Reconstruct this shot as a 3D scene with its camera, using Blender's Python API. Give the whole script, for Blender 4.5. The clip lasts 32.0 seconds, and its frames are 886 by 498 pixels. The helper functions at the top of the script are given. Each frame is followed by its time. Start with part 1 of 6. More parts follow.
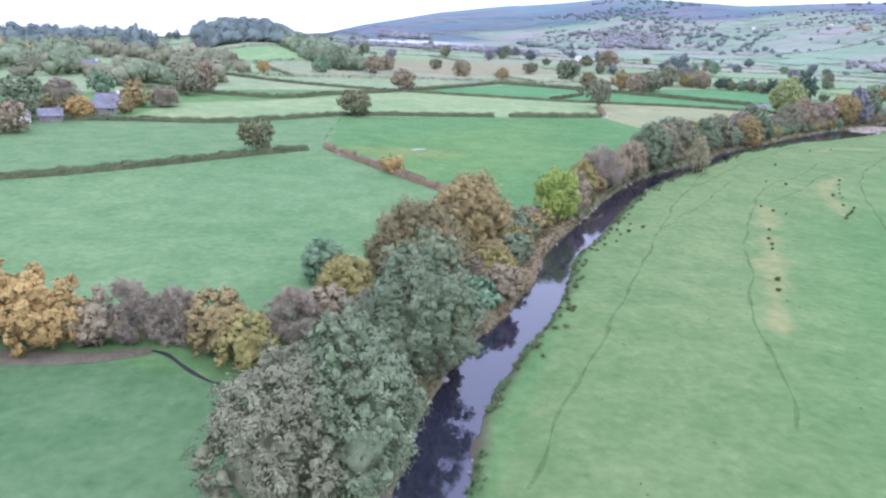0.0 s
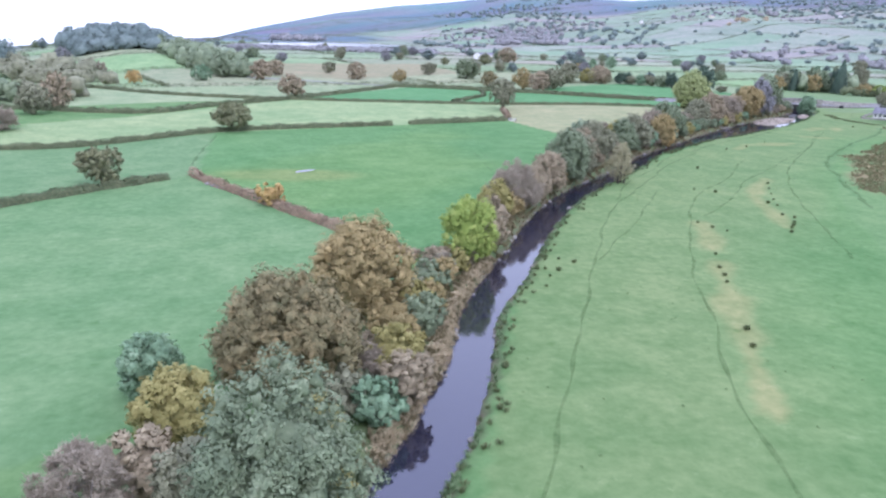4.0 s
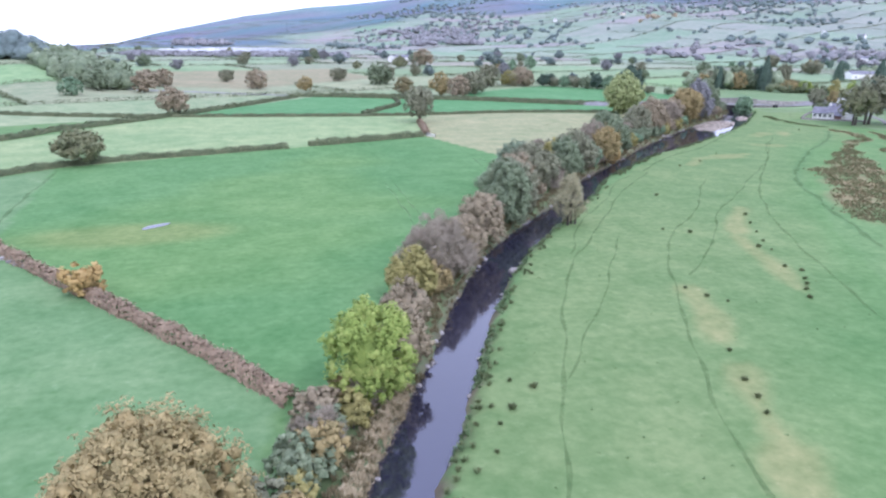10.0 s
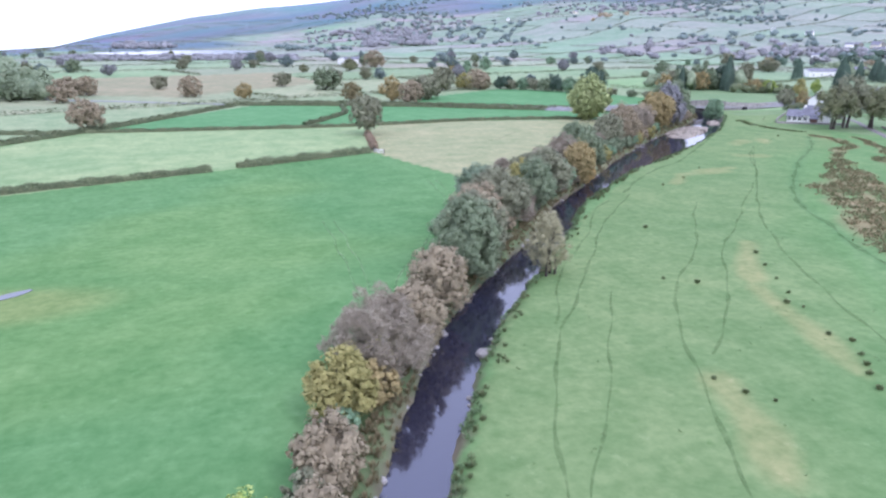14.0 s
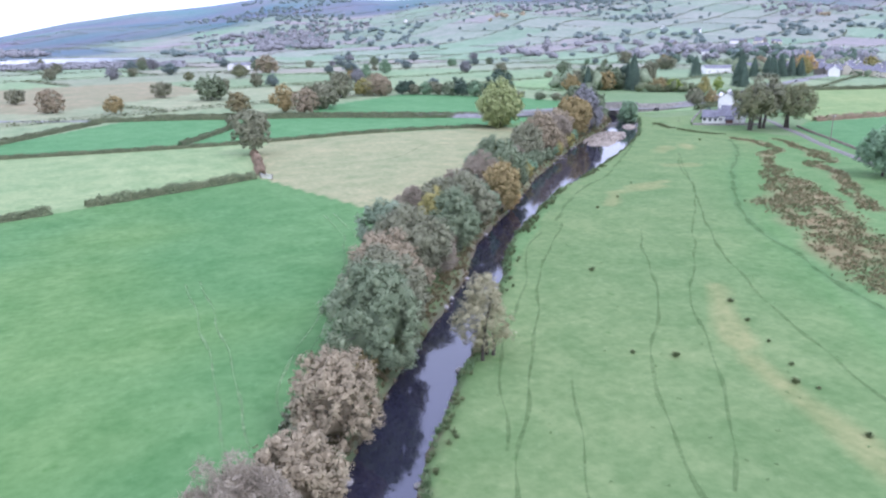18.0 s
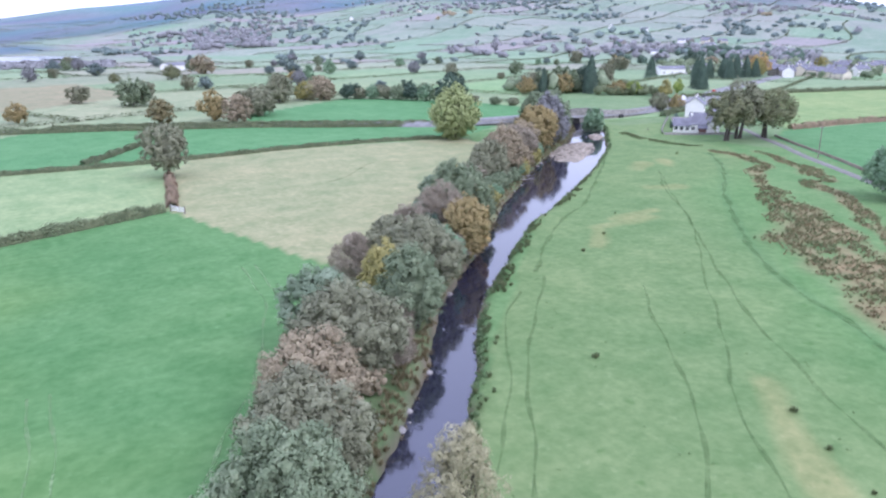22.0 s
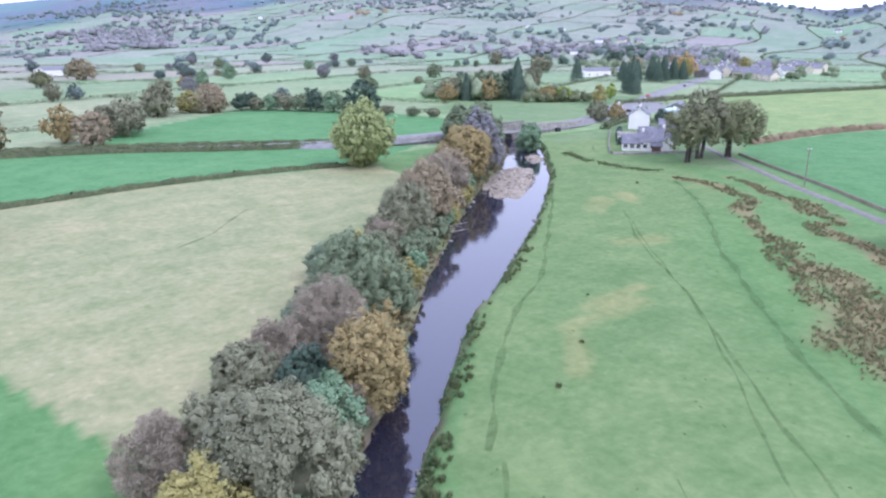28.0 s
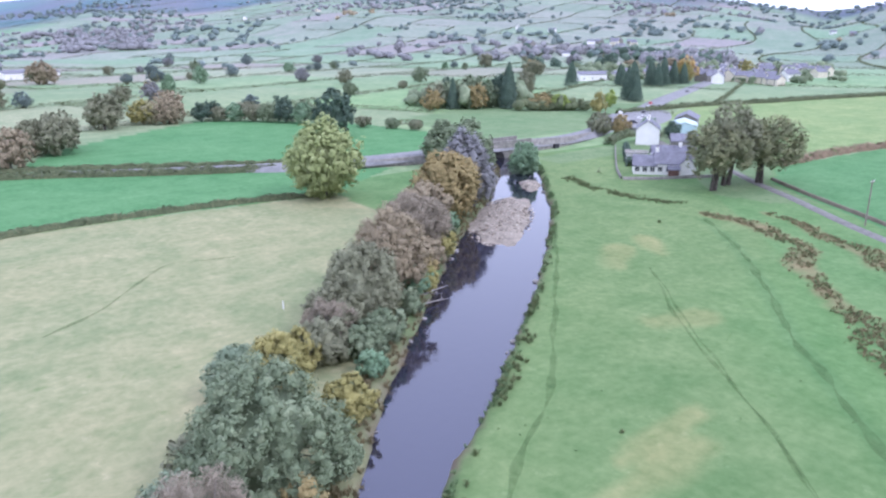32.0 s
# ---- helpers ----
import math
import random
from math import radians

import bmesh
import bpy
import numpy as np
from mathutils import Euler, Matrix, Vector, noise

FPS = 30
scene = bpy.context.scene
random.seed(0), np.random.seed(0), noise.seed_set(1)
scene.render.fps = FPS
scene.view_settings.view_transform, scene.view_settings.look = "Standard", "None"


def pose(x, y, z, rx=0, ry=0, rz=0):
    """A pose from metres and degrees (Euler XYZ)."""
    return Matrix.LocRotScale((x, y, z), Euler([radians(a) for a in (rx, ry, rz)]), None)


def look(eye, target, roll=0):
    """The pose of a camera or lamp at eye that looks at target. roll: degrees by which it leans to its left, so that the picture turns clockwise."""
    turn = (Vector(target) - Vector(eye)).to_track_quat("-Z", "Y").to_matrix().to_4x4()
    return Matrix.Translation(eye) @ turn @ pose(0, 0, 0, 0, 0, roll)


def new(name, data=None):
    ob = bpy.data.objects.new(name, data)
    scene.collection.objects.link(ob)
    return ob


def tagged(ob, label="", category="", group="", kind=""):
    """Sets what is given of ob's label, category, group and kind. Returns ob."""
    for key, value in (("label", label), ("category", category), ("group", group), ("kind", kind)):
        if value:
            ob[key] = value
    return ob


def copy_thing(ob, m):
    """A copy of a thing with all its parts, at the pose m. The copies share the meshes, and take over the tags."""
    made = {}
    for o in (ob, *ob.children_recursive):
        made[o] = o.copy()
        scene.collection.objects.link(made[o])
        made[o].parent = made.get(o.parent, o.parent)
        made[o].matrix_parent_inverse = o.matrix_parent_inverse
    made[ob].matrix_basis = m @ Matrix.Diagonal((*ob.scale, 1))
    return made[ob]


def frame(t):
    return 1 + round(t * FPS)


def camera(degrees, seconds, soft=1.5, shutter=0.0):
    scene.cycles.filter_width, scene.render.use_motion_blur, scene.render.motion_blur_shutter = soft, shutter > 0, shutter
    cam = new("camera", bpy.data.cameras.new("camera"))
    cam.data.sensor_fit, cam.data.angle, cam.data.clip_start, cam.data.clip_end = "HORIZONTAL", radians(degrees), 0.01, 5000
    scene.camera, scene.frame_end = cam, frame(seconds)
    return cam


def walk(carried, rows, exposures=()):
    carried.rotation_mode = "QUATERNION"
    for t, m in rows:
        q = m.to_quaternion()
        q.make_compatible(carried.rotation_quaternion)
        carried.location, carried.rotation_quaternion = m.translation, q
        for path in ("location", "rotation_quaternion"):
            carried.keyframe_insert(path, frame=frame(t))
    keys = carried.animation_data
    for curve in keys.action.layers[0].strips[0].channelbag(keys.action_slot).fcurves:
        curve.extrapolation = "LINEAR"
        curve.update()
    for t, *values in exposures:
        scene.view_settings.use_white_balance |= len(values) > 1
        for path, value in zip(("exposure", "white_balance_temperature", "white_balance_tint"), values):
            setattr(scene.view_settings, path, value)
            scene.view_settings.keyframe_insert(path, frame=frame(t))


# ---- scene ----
cam = camera(63.24, 32.0, soft=2.3)
PATH = [
    (0.0, 0.00, 0.00, 30.71, 72.66, -3.31, -1.48),
    (0.5, 0.45, 3.03, 30.69, 72.74, -2.98, -3.40),
    (1.0, 0.83, 6.09, 30.67, 72.87, -2.62, -5.92),
    (1.5, 1.17, 9.15, 30.65, 72.90, -2.53, -6.40),
    (2.0, 1.50, 12.21, 30.64, 72.93, -2.57, -6.63),
    (2.5, 1.88, 15.26, 30.64, 72.94, -2.54, -6.79),
    (3.0, 2.37, 18.31, 30.64, 72.98, -2.55, -7.04),
    (3.5, 3.00, 21.34, 30.62, 73.01, -2.25, -8.43),
    (5.5, 6.03, 33.67, 30.65, 73.09, -1.54, -11.61),
    (6.0, 6.74, 36.72, 30.67, 73.15, -1.17, -13.65),
    (6.5, 7.44, 39.69, 30.70, 73.14, -1.06, -14.34),
    (7.0, 8.19, 42.74, 30.77, 73.18, -1.05, -14.56),
    (7.5, 9.01, 45.68, 30.84, 73.16, -1.06, -14.64),
    (8.0, 9.89, 48.75, 30.94, 73.19, -1.09, -14.68),
    (8.5, 10.84, 51.69, 30.99, 73.15, -1.08, -14.93),
    (9.0, 11.77, 54.81, 31.02, 73.21, -1.05, -15.43),
    (9.5, 12.72, 57.85, 31.01, 73.20, -1.04, -15.65),
    (10.0, 13.76, 60.97, 31.02, 73.24, -1.06, -15.81),
    (10.5, 14.80, 64.06, 31.05, 73.23, -1.04, -15.95),
    (11.0, 15.86, 67.23, 31.14, 73.26, -1.07, -16.05),
    (11.5, 16.91, 70.33, 31.24, 73.23, -1.02, -16.26),
    (12.0, 17.91, 73.56, 31.34, 73.27, -1.06, -16.37),
    (12.5, 18.97, 76.70, 31.40, 73.25, -1.01, -16.46),
    (13.0, 20.15, 79.80, 31.49, 73.32, -0.79, -17.71),
    (13.5, 21.34, 82.86, 31.56, 73.28, -0.55, -19.02),
    (15.5, 26.11, 95.61, 31.76, 73.28, -0.62, -19.68),
    (16.0, 27.33, 98.70, 31.79, 73.32, -0.70, -20.06),
    (16.5, 28.59, 101.54, 31.79, 73.32, -0.37, -22.43),
    (17.0, 29.88, 104.41, 31.80, 73.40, 0.14, -25.63),
    (17.5, 31.19, 107.40, 31.82, 73.39, 0.30, -27.05),
    (18.0, 32.61, 110.53, 31.91, 73.42, 0.25, -27.17),
    (18.5, 34.12, 113.67, 32.02, 73.37, 0.15, -27.16),
    (19.0, 35.66, 116.90, 32.17, 73.39, 0.11, -27.38),
    (19.5, 37.15, 119.91, 32.28, 73.33, 0.05, -27.68),
    (20.0, 38.68, 122.98, 32.39, 73.32, -0.00, -27.79),
    (20.5, 40.28, 126.09, 32.45, 73.30, 0.06, -29.07),
    (21.0, 41.91, 129.21, 32.54, 73.29, 0.20, -30.59),
    (21.5, 43.57, 132.40, 32.68, 73.28, 0.15, -30.97),
    (22.0, 45.34, 135.56, 32.81, 73.26, 0.04, -31.22),
    (22.5, 47.22, 138.66, 32.96, 73.23, 0.02, -31.42),
    (23.0, 49.11, 141.68, 33.09, 73.23, -0.00, -32.15),
    (23.5, 51.02, 144.68, 33.23, 73.21, 0.15, -33.71),
    (24.0, 53.01, 147.70, 33.35, 73.19, 0.10, -34.06),
    (24.5, 55.09, 150.75, 33.41, 73.18, -0.00, -34.23),
    (25.0, 57.26, 153.85, 33.42, 73.19, -0.03, -34.58),
    (25.5, 59.61, 157.02, 33.39, 73.19, 0.07, -35.99),
    (27.5, 69.67, 169.73, 33.31, 73.23, 0.04, -36.93),
    (28.0, 72.23, 172.87, 33.34, 73.22, 0.09, -37.61),
    (28.5, 74.85, 175.98, 33.40, 73.22, 0.09, -37.90),
    (29.0, 77.52, 179.08, 33.47, 73.22, 0.06, -38.08),
    (29.5, 80.24, 182.16, 33.56, 73.24, 0.09, -38.18),
    (30.0, 83.01, 185.22, 33.63, 73.23, 0.07, -38.24),
    (30.5, 85.81, 188.29, 33.70, 73.25, 0.11, -38.31),
    (31.0, 88.63, 191.40, 33.76, 73.26, 0.11, -38.38),
    (31.5, 91.54, 194.56, 33.84, 73.27, 0.07, -38.39),
    (32.0, 94.51, 197.67, 33.93, 73.26, 0.04, -38.39),
]
walk(cam, [(t, pose(x, y, z, rx, ry, rz)) for t, x, y, z, rx, ry, rz in PATH],
     [(0.0, 0.40, 5650, 23), (32.0, 0.40, 5650, 23)])

# ---- sky and light: a bright, thinly overcast autumn day ----
world = bpy.data.worlds.new("sky")
scene.world = world
world.use_nodes = True
wn, wl = world.node_tree.nodes, world.node_tree.links
sky = wn.new("ShaderNodeTexSky")
sky.sky_type, sky.sun_disc = "NISHITA", False
sky.sun_elevation, sky.sun_rotation = radians(38), radians(200)
sky.air_density, sky.dust_density, sky.ozone_density = 1.0, 4.0, 1.5
cloud = wn.new("ShaderNodeMix")  # high white cloud over most of the blue
cloud.data_type = "RGBA"
cloud.inputs[0].default_value = 0.86
cloud.inputs[7].default_value = (11.2, 11.9, 13.4, 1)
wl.new(sky.outputs["Color"], cloud.inputs[6])
wl.new(cloud.outputs[2], wn["Background"].inputs["Color"])
wn["Background"].inputs["Strength"].default_value = 0.12
sun = new("sun", bpy.data.lights.new("sun", "SUN"))
sun.data.energy, sun.data.angle, sun.data.color = 1.0, radians(14), (1.0, 0.96, 0.9)
sun.matrix_world = look((0, 0, 0), (math.sin(radians(20)) * -0.6, 0.55, -0.62))

rng = np.random.default_rng(7)


# ---- materials ----
def shader(name, rough=0.8, spec=0.2):
    m = bpy.data.materials.new(name)
    m.use_nodes = True
    n, l = m.node_tree.nodes, m.node_tree.links
    b = n["Principled BSDF"]
    b.inputs["Roughness"].default_value = rough
    b.inputs["Specular IOR Level"].default_value = spec
    return m, n, l, b


def noise_node(n, l, scale, detail=4.0, rough=0.6, coord=None):
    t = n.new("ShaderNodeTexNoise")
    t.inputs["Scale"].default_value, t.inputs["Detail"].default_value, t.inputs["Roughness"].default_value = scale, detail, rough
    if coord:
        l.new(coord, t.inputs["Vector"])
    return t


def mix_node(n, l, fac, a, b, kind="MIX"):
    m = n.new("ShaderNodeMix")
    m.data_type, m.blend_type = "RGBA", kind
    for value, socket in ((fac, m.inputs[0]), (a, m.inputs[6]), (b, m.inputs[7])):
        if isinstance(value, (int, float)):
            socket.default_value = value
        elif isinstance(value, tuple):
            socket.default_value = (*value, 1)
        else:
            l.new(value, socket)
    return m.outputs[2]


def ramp_node(n, l, fac, stops):
    r = n.new("ShaderNodeValToRGB")
    e = r.color_ramp.elements
    while len(e) < len(stops):
        e.new(0.5)
    for k, (p, c) in zip(e, stops):
        k.position, k.color = p, (*c, 1)
    l.new(fac, r.inputs["Fac"])
    return r.outputs["Color"]


def place_coord(n):
    return n.new("ShaderNodeNewGeometry").outputs["Position"]


def bump(n, l, b, height, strength, distance):
    k = n.new("ShaderNodeBump")
    k.inputs["Strength"].default_value, k.inputs["Distance"].default_value = strength, distance
    l.new(height, k.inputs["Height"])
    l.new(k.outputs["Normal"], b.inputs["Normal"])


def mottled(name, dark, light, scale=2.0, fine=12.0, rough=0.85, relief=0.1, spec=0.2):
    """A surface of two tones, varied at two scales, with fine relief."""
    m, n, l, b = shader(name, rough, spec)
    p = place_coord(n)
    a, c = noise_node(n, l, scale, coord=p), noise_node(n, l, fine, coord=p)
    f = mix_node(n, l, 0.45, a.outputs["Fac"], c.outputs["Fac"])
    l.new(ramp_node(n, l, f, ((0.32, dark), (0.68, light))), b.inputs["Base Color"])
    bump(n, l, b, c.outputs["Fac"], 0.5, relief)
    return m


def leafy(name, colours, rough=0.75):
    """Leaves: each leaf takes its own tone between the colours, whole limbs drift in tone, and some light shines through."""
    m, n, l, b = shader(name, rough, 0.15)
    g = n.new("ShaderNodeNewGeometry")
    big = noise_node(n, l, 0.35, 2.0, coord=g.outputs["Position"])
    fine = noise_node(n, l, 1.6, 2.0, coord=g.outputs["Position"])
    f = mix_node(n, l, 0.5, big.outputs["Fac"], fine.outputs["Fac"])
    f = mix_node(n, l, 0.17, f, g.outputs["Random Per Island"])
    k = len(colours) - 1
    l.new(ramp_node(n, l, f, [(0.22 + 0.56 * i / k, c) for i, c in enumerate(colours)]), b.inputs["Base Color"])
    thin = n.new("ShaderNodeBsdfTranslucent")
    l.new(b.inputs["Base Color"].links[0].from_socket, thin.inputs["Color"])
    both = n.new("ShaderNodeMixShader")
    both.inputs["Fac"].default_value = 0.14
    l.new(b.outputs[0], both.inputs[1])
    l.new(thin.outputs[0], both.inputs[2])
    l.new(both.outputs[0], n["Material Output"].inputs["Surface"])
    return m


def painted_field(name):
    """Pasture: the sward's tone, haze tint on far ground included, comes with the mesh, broken up by tussocks, dung
    patches and worn grass.
    """
    m, n, l, b = shader(name, 0.9, 0.1)
    a = n.new("ShaderNodeAttribute")
    a.attribute_name = "sward"
    p = place_coord(n)
    broad, mid, fine, dung = (noise_node(n, l, k, d, 0.6, p) for k, d in ((0.03, 3.0), (0.16, 4.0), (0.8, 5.0), (0.42, 2.0)))
    c = mix_node(n, l, 0.5, a.outputs["Color"], ramp_node(n, l, broad.outputs["Fac"], ((0.3, (0.74, 0.86, 0.8)), (0.7, (1.3, 1.14, 1.18)))), "MULTIPLY")
    c = mix_node(n, l, 0.44, c, ramp_node(n, l, mid.outputs["Fac"], ((0.34, (0.62, 0.78, 0.66)), (0.66, (1.36, 1.22, 1.28)))), "MULTIPLY")
    c = mix_node(n, l, 0.42, c, ramp_node(n, l, fine.outputs["Fac"], ((0.32, (0.63, 0.72, 0.62)), (0.7, (1.45, 1.28, 1.36)))), "MULTIPLY")
    c = mix_node(n, l, 0.55, c, ramp_node(n, l, dung.outputs["Fac"], ((0.66, (1, 1, 1)), (0.76, (0.6, 0.78, 0.6)))), "MULTIPLY")  # rank dark clumps left by grazing
    scuff = noise_node(n, l, 0.55, 6.0, 0.75, p)
    c = mix_node(n, l, 0.5, c, ramp_node(n, l, scuff.outputs["Fac"], ((0.58, (1, 1, 1)), (0.68, (1.45, 1.3, 1.5)))), "MULTIPLY")  # hoof scuffs and bleached blades
    l.new(c, b.inputs["Base Color"])
    bump(n, l, b, fine.outputs["Fac"], 0.25, 0.2)
    return m


FIELD = painted_field("pasture")
BARK = mottled("bark", (0.035, 0.03, 0.025), (0.13, 0.115, 0.1), 1.5, 14.0)
PALEBARK = mottled("pale_bark", (0.22, 0.2, 0.19), (0.5, 0.47, 0.44), 1.5, 14.0)
EARTH = mottled("river_bank_earth", (0.09, 0.07, 0.05), (0.3, 0.24, 0.17), 0.8, 6.0)
GRAVEL = mottled("river_gravel", (0.15, 0.13, 0.11), (0.4, 0.35, 0.29), 0.5, 5.0)
STONE = mottled("weathered_stone", (0.1, 0.1, 0.09), (0.38, 0.36, 0.33), 0.9, 7.0)
TARMAC = mottled("tarmac", (0.16, 0.16, 0.17), (0.3, 0.3, 0.31), 0.4, 8.0, 0.8)
WHITEWASH = mottled("whitewash", (0.74, 0.73, 0.71), (0.88, 0.87, 0.85), 0.5, 6.0)
SLATE = mottled("roof_slate", (0.1, 0.1, 0.13), (0.26, 0.26, 0.31), 0.6, 9.0, 0.6)
DARKWOOD = mottled("dark_paint", (0.02, 0.02, 0.025), (0.06, 0.06, 0.065), 1.0, 9.0, 0.4)
LANESTONE = mottled("worn_lane_stone", (0.13, 0.125, 0.12), (0.27, 0.26, 0.25), 0.5, 6.0, 0.9, 0.1, 0.05)
LEAF = {
    "olive": leafy("olive_leaves", ((0.165, 0.154, 0.074), (0.362, 0.296, 0.144), (0.582, 0.453, 0.229))),
    "greygreen": leafy("grey_green_leaves", ((0.098, 0.132, 0.086), (0.210, 0.265, 0.161), (0.398, 0.447, 0.305))),
    "teal": leafy("blue_green_leaves", ((0.100, 0.166, 0.107), (0.213, 0.334, 0.204), (0.422, 0.535, 0.362))),
    "brown": leafy("russet_leaves", ((0.170, 0.146, 0.103), (0.352, 0.297, 0.203), (0.593, 0.509, 0.353))),
    "orange": leafy("orange_leaves", ((0.258, 0.183, 0.077), (0.533, 0.382, 0.163), (0.740, 0.583, 0.255))),
    "yellow": leafy("yellow_green_leaves", ((0.165, 0.159, 0.064), (0.356, 0.330, 0.127), (0.546, 0.483, 0.216))),
    "lime": leafy("lime_leaves", ((0.127, 0.210, 0.051), (0.305, 0.400, 0.102), (0.546, 0.572, 0.203))),
    "palewillow": leafy("pale_willow_leaves", ((0.2, 0.2, 0.12), (0.38, 0.36, 0.22), (0.56, 0.52, 0.34))),
    "olivebrown": leafy("olive_brown_leaves", ((0.1, 0.105, 0.055), (0.24, 0.215, 0.115), (0.42, 0.32, 0.17))),
    "palelime": leafy("pale_lime_leaves", ((0.2, 0.24, 0.105), (0.36, 0.42, 0.185), (0.55, 0.58, 0.32))),
    "purple": leafy("bare_purple_twigs", ((0.177, 0.154, 0.122), (0.342, 0.300, 0.236), (0.554, 0.490, 0.385))),
    "grey": leafy("thin_grey_brown_leaves", ((0.125, 0.131, 0.09), (0.25, 0.258, 0.17), (0.43, 0.45, 0.305))),
    "bronze": leafy("bronze_green_leaves", ((0.088, 0.124, 0.072), (0.189, 0.212, 0.124), (0.269, 0.274, 0.150), (0.406, 0.356, 0.203))),
    "sage": leafy("pale_sage_leaves", ((0.127, 0.178, 0.121), (0.241, 0.311, 0.210), (0.394, 0.457, 0.343))),
    "grass": leafy("tussock_grass", ((0.125, 0.2, 0.085), (0.165, 0.25, 0.108), (0.22, 0.3, 0.14))),
    "sedge": leafy("dark_sedge", ((0.08, 0.115, 0.055), (0.15, 0.19, 0.09), (0.265, 0.265, 0.14))),
    "dark": leafy("dark_evergreen_leaves", ((0.048, 0.077, 0.063), (0.095, 0.146, 0.109), (0.167, 0.225, 0.167))),
    "hedge": leafy("hedge_leaves", ((0.07, 0.092, 0.052), (0.145, 0.175, 0.095), (0.27, 0.285, 0.16))),
    "russethedge": leafy("cut_hedge_twigs", ((0.149, 0.116, 0.085), (0.333, 0.251, 0.175), (0.516, 0.405, 0.271))),
    "rush": leafy("rush_blades", ((0.12, 0.115, 0.062), (0.235, 0.2, 0.115), (0.38, 0.315, 0.19))),
    "straw": leafy("dead_reed", ((0.34, 0.29, 0.19), (0.54, 0.46, 0.31), (0.74, 0.65, 0.48))),
    # these two carry distance haze in their blue-grey leaf colour
    "mauve": leafy("hazy_mauve_leafless_wood", ((0.165, 0.165, 0.17), (0.27, 0.272, 0.285), (0.4, 0.4, 0.42))),
    "hazewood": leafy("hazy_far_wood", ((0.1, 0.14, 0.135), (0.18, 0.235, 0.225), (0.29, 0.35, 0.33))),
    "tuft": leafy("dark_grass_tufts", ((0.087, 0.135, 0.070), (0.172, 0.256, 0.126), (0.289, 0.381, 0.199))),
}


# ---- the lie of the land ----
def curve_through(points, step):
    """Points spaced by about step along a smooth curve (Catmull-Rom) through the given rows."""
    p = np.array(points, float)
    p = np.vstack((2 * p[0] - p[1], p, 2 * p[-1] - p[-2]))
    out = []
    for a, b, c, d in zip(p, p[1:], p[2:], p[3:]):
        k = max(2, int(np.hypot(*(c - b)[:2]) / step))
        t = (np.arange(k) / k)[:, None]
        out.append(0.5 * (2 * b + (c - a) * t + (2 * a - 5 * b + 4 * c - d) * t ** 2 + (3 * b - a - 3 * c + d) * t ** 3))
    return np.vstack((*out, p[-2][None]))


# the river's middle and half its width
RIVER = curve_through([
    (-14, -90, 2.8), (-3, 0, 2.8), (2.4, 46, 2.8), (8.6, 66, 2.8), (13.8, 76.5, 2.7), (18, 88, 2.45), (21, 98, 2.45), (26.6, 110.3, 2.8), (33.6, 124.3, 2.7), (40.8, 139.3, 2.9),
    (50.2, 155.2, 3.1), (59.5, 167.4, 3.2), (67.3, 176.6, 3.0), (81, 192.9, 2.7), (91, 206.9, 2.8), (106, 222, 2.9), (117, 232.7, 3.2), (124.6, 240, 3.7), (132.9, 247.3, 5.1), (144, 256.7, 5.9),
    (157.2, 267.6, 6.9), (176.8, 284.8, 7.6), (195, 300, 7.0), (208, 313, 6.0), (228, 334, 5.0), (234, 349, 4.0), (240, 364, 3)], 2.5)
WATER = -1.0
MIDDLE = np.array((60.0, 120.0))
# the skyline: azimuth, its height in degrees, how far its crest is, where the slope begins
SKYLINE = np.array([
    (-180, -0.5, 1500, 500), (-75, -2.4, 640, 330), (-40, -2.8, 640, 360), (-27, -2.5, 620, 350), (-23, -1.75, 600, 300), (-20.4, -1.6, 600, 300), (-17.8, -2.0, 620, 330),
    (-14.6, -1.45, 900, 480), (-9.2, -1.2, 2500, 1450), (-5.8, -0.4, 3500, 1450), (0.4, 0.9, 3600, 1450), (5.6, 1.6, 3650, 1450), (10, 2.1, 3650, 1300), (14, 2.7, 3550, 1150), (23, 2.5, 3400, 1050),
    (30, 3.0, 3200, 1000), (45, 3.2, 3000, 1000), (56, 2.3, 2900, 1000), (59, 1.9, 3000, 1000), (63.5, 1.2, 3200, 1050), (66.5, 1.6, 2500, 900), (70, 2.4, 2400, 850),
    (100, 2.0, 2400, 800), (180, -0.5, 1500, 500)])


def ripple(x, y, scale, seed):
    """A smooth, wandering number about -1 to 1."""
    r = np.random.default_rng(seed)
    out = 0
    for k in range(5):
        a, ph = r.uniform(0, 6.28, 2)
        f = scale * r.uniform(0.6, 1.7)
        out = out + np.sin((x * math.cos(a) + y * math.sin(a)) * f + ph)
    return out / 3


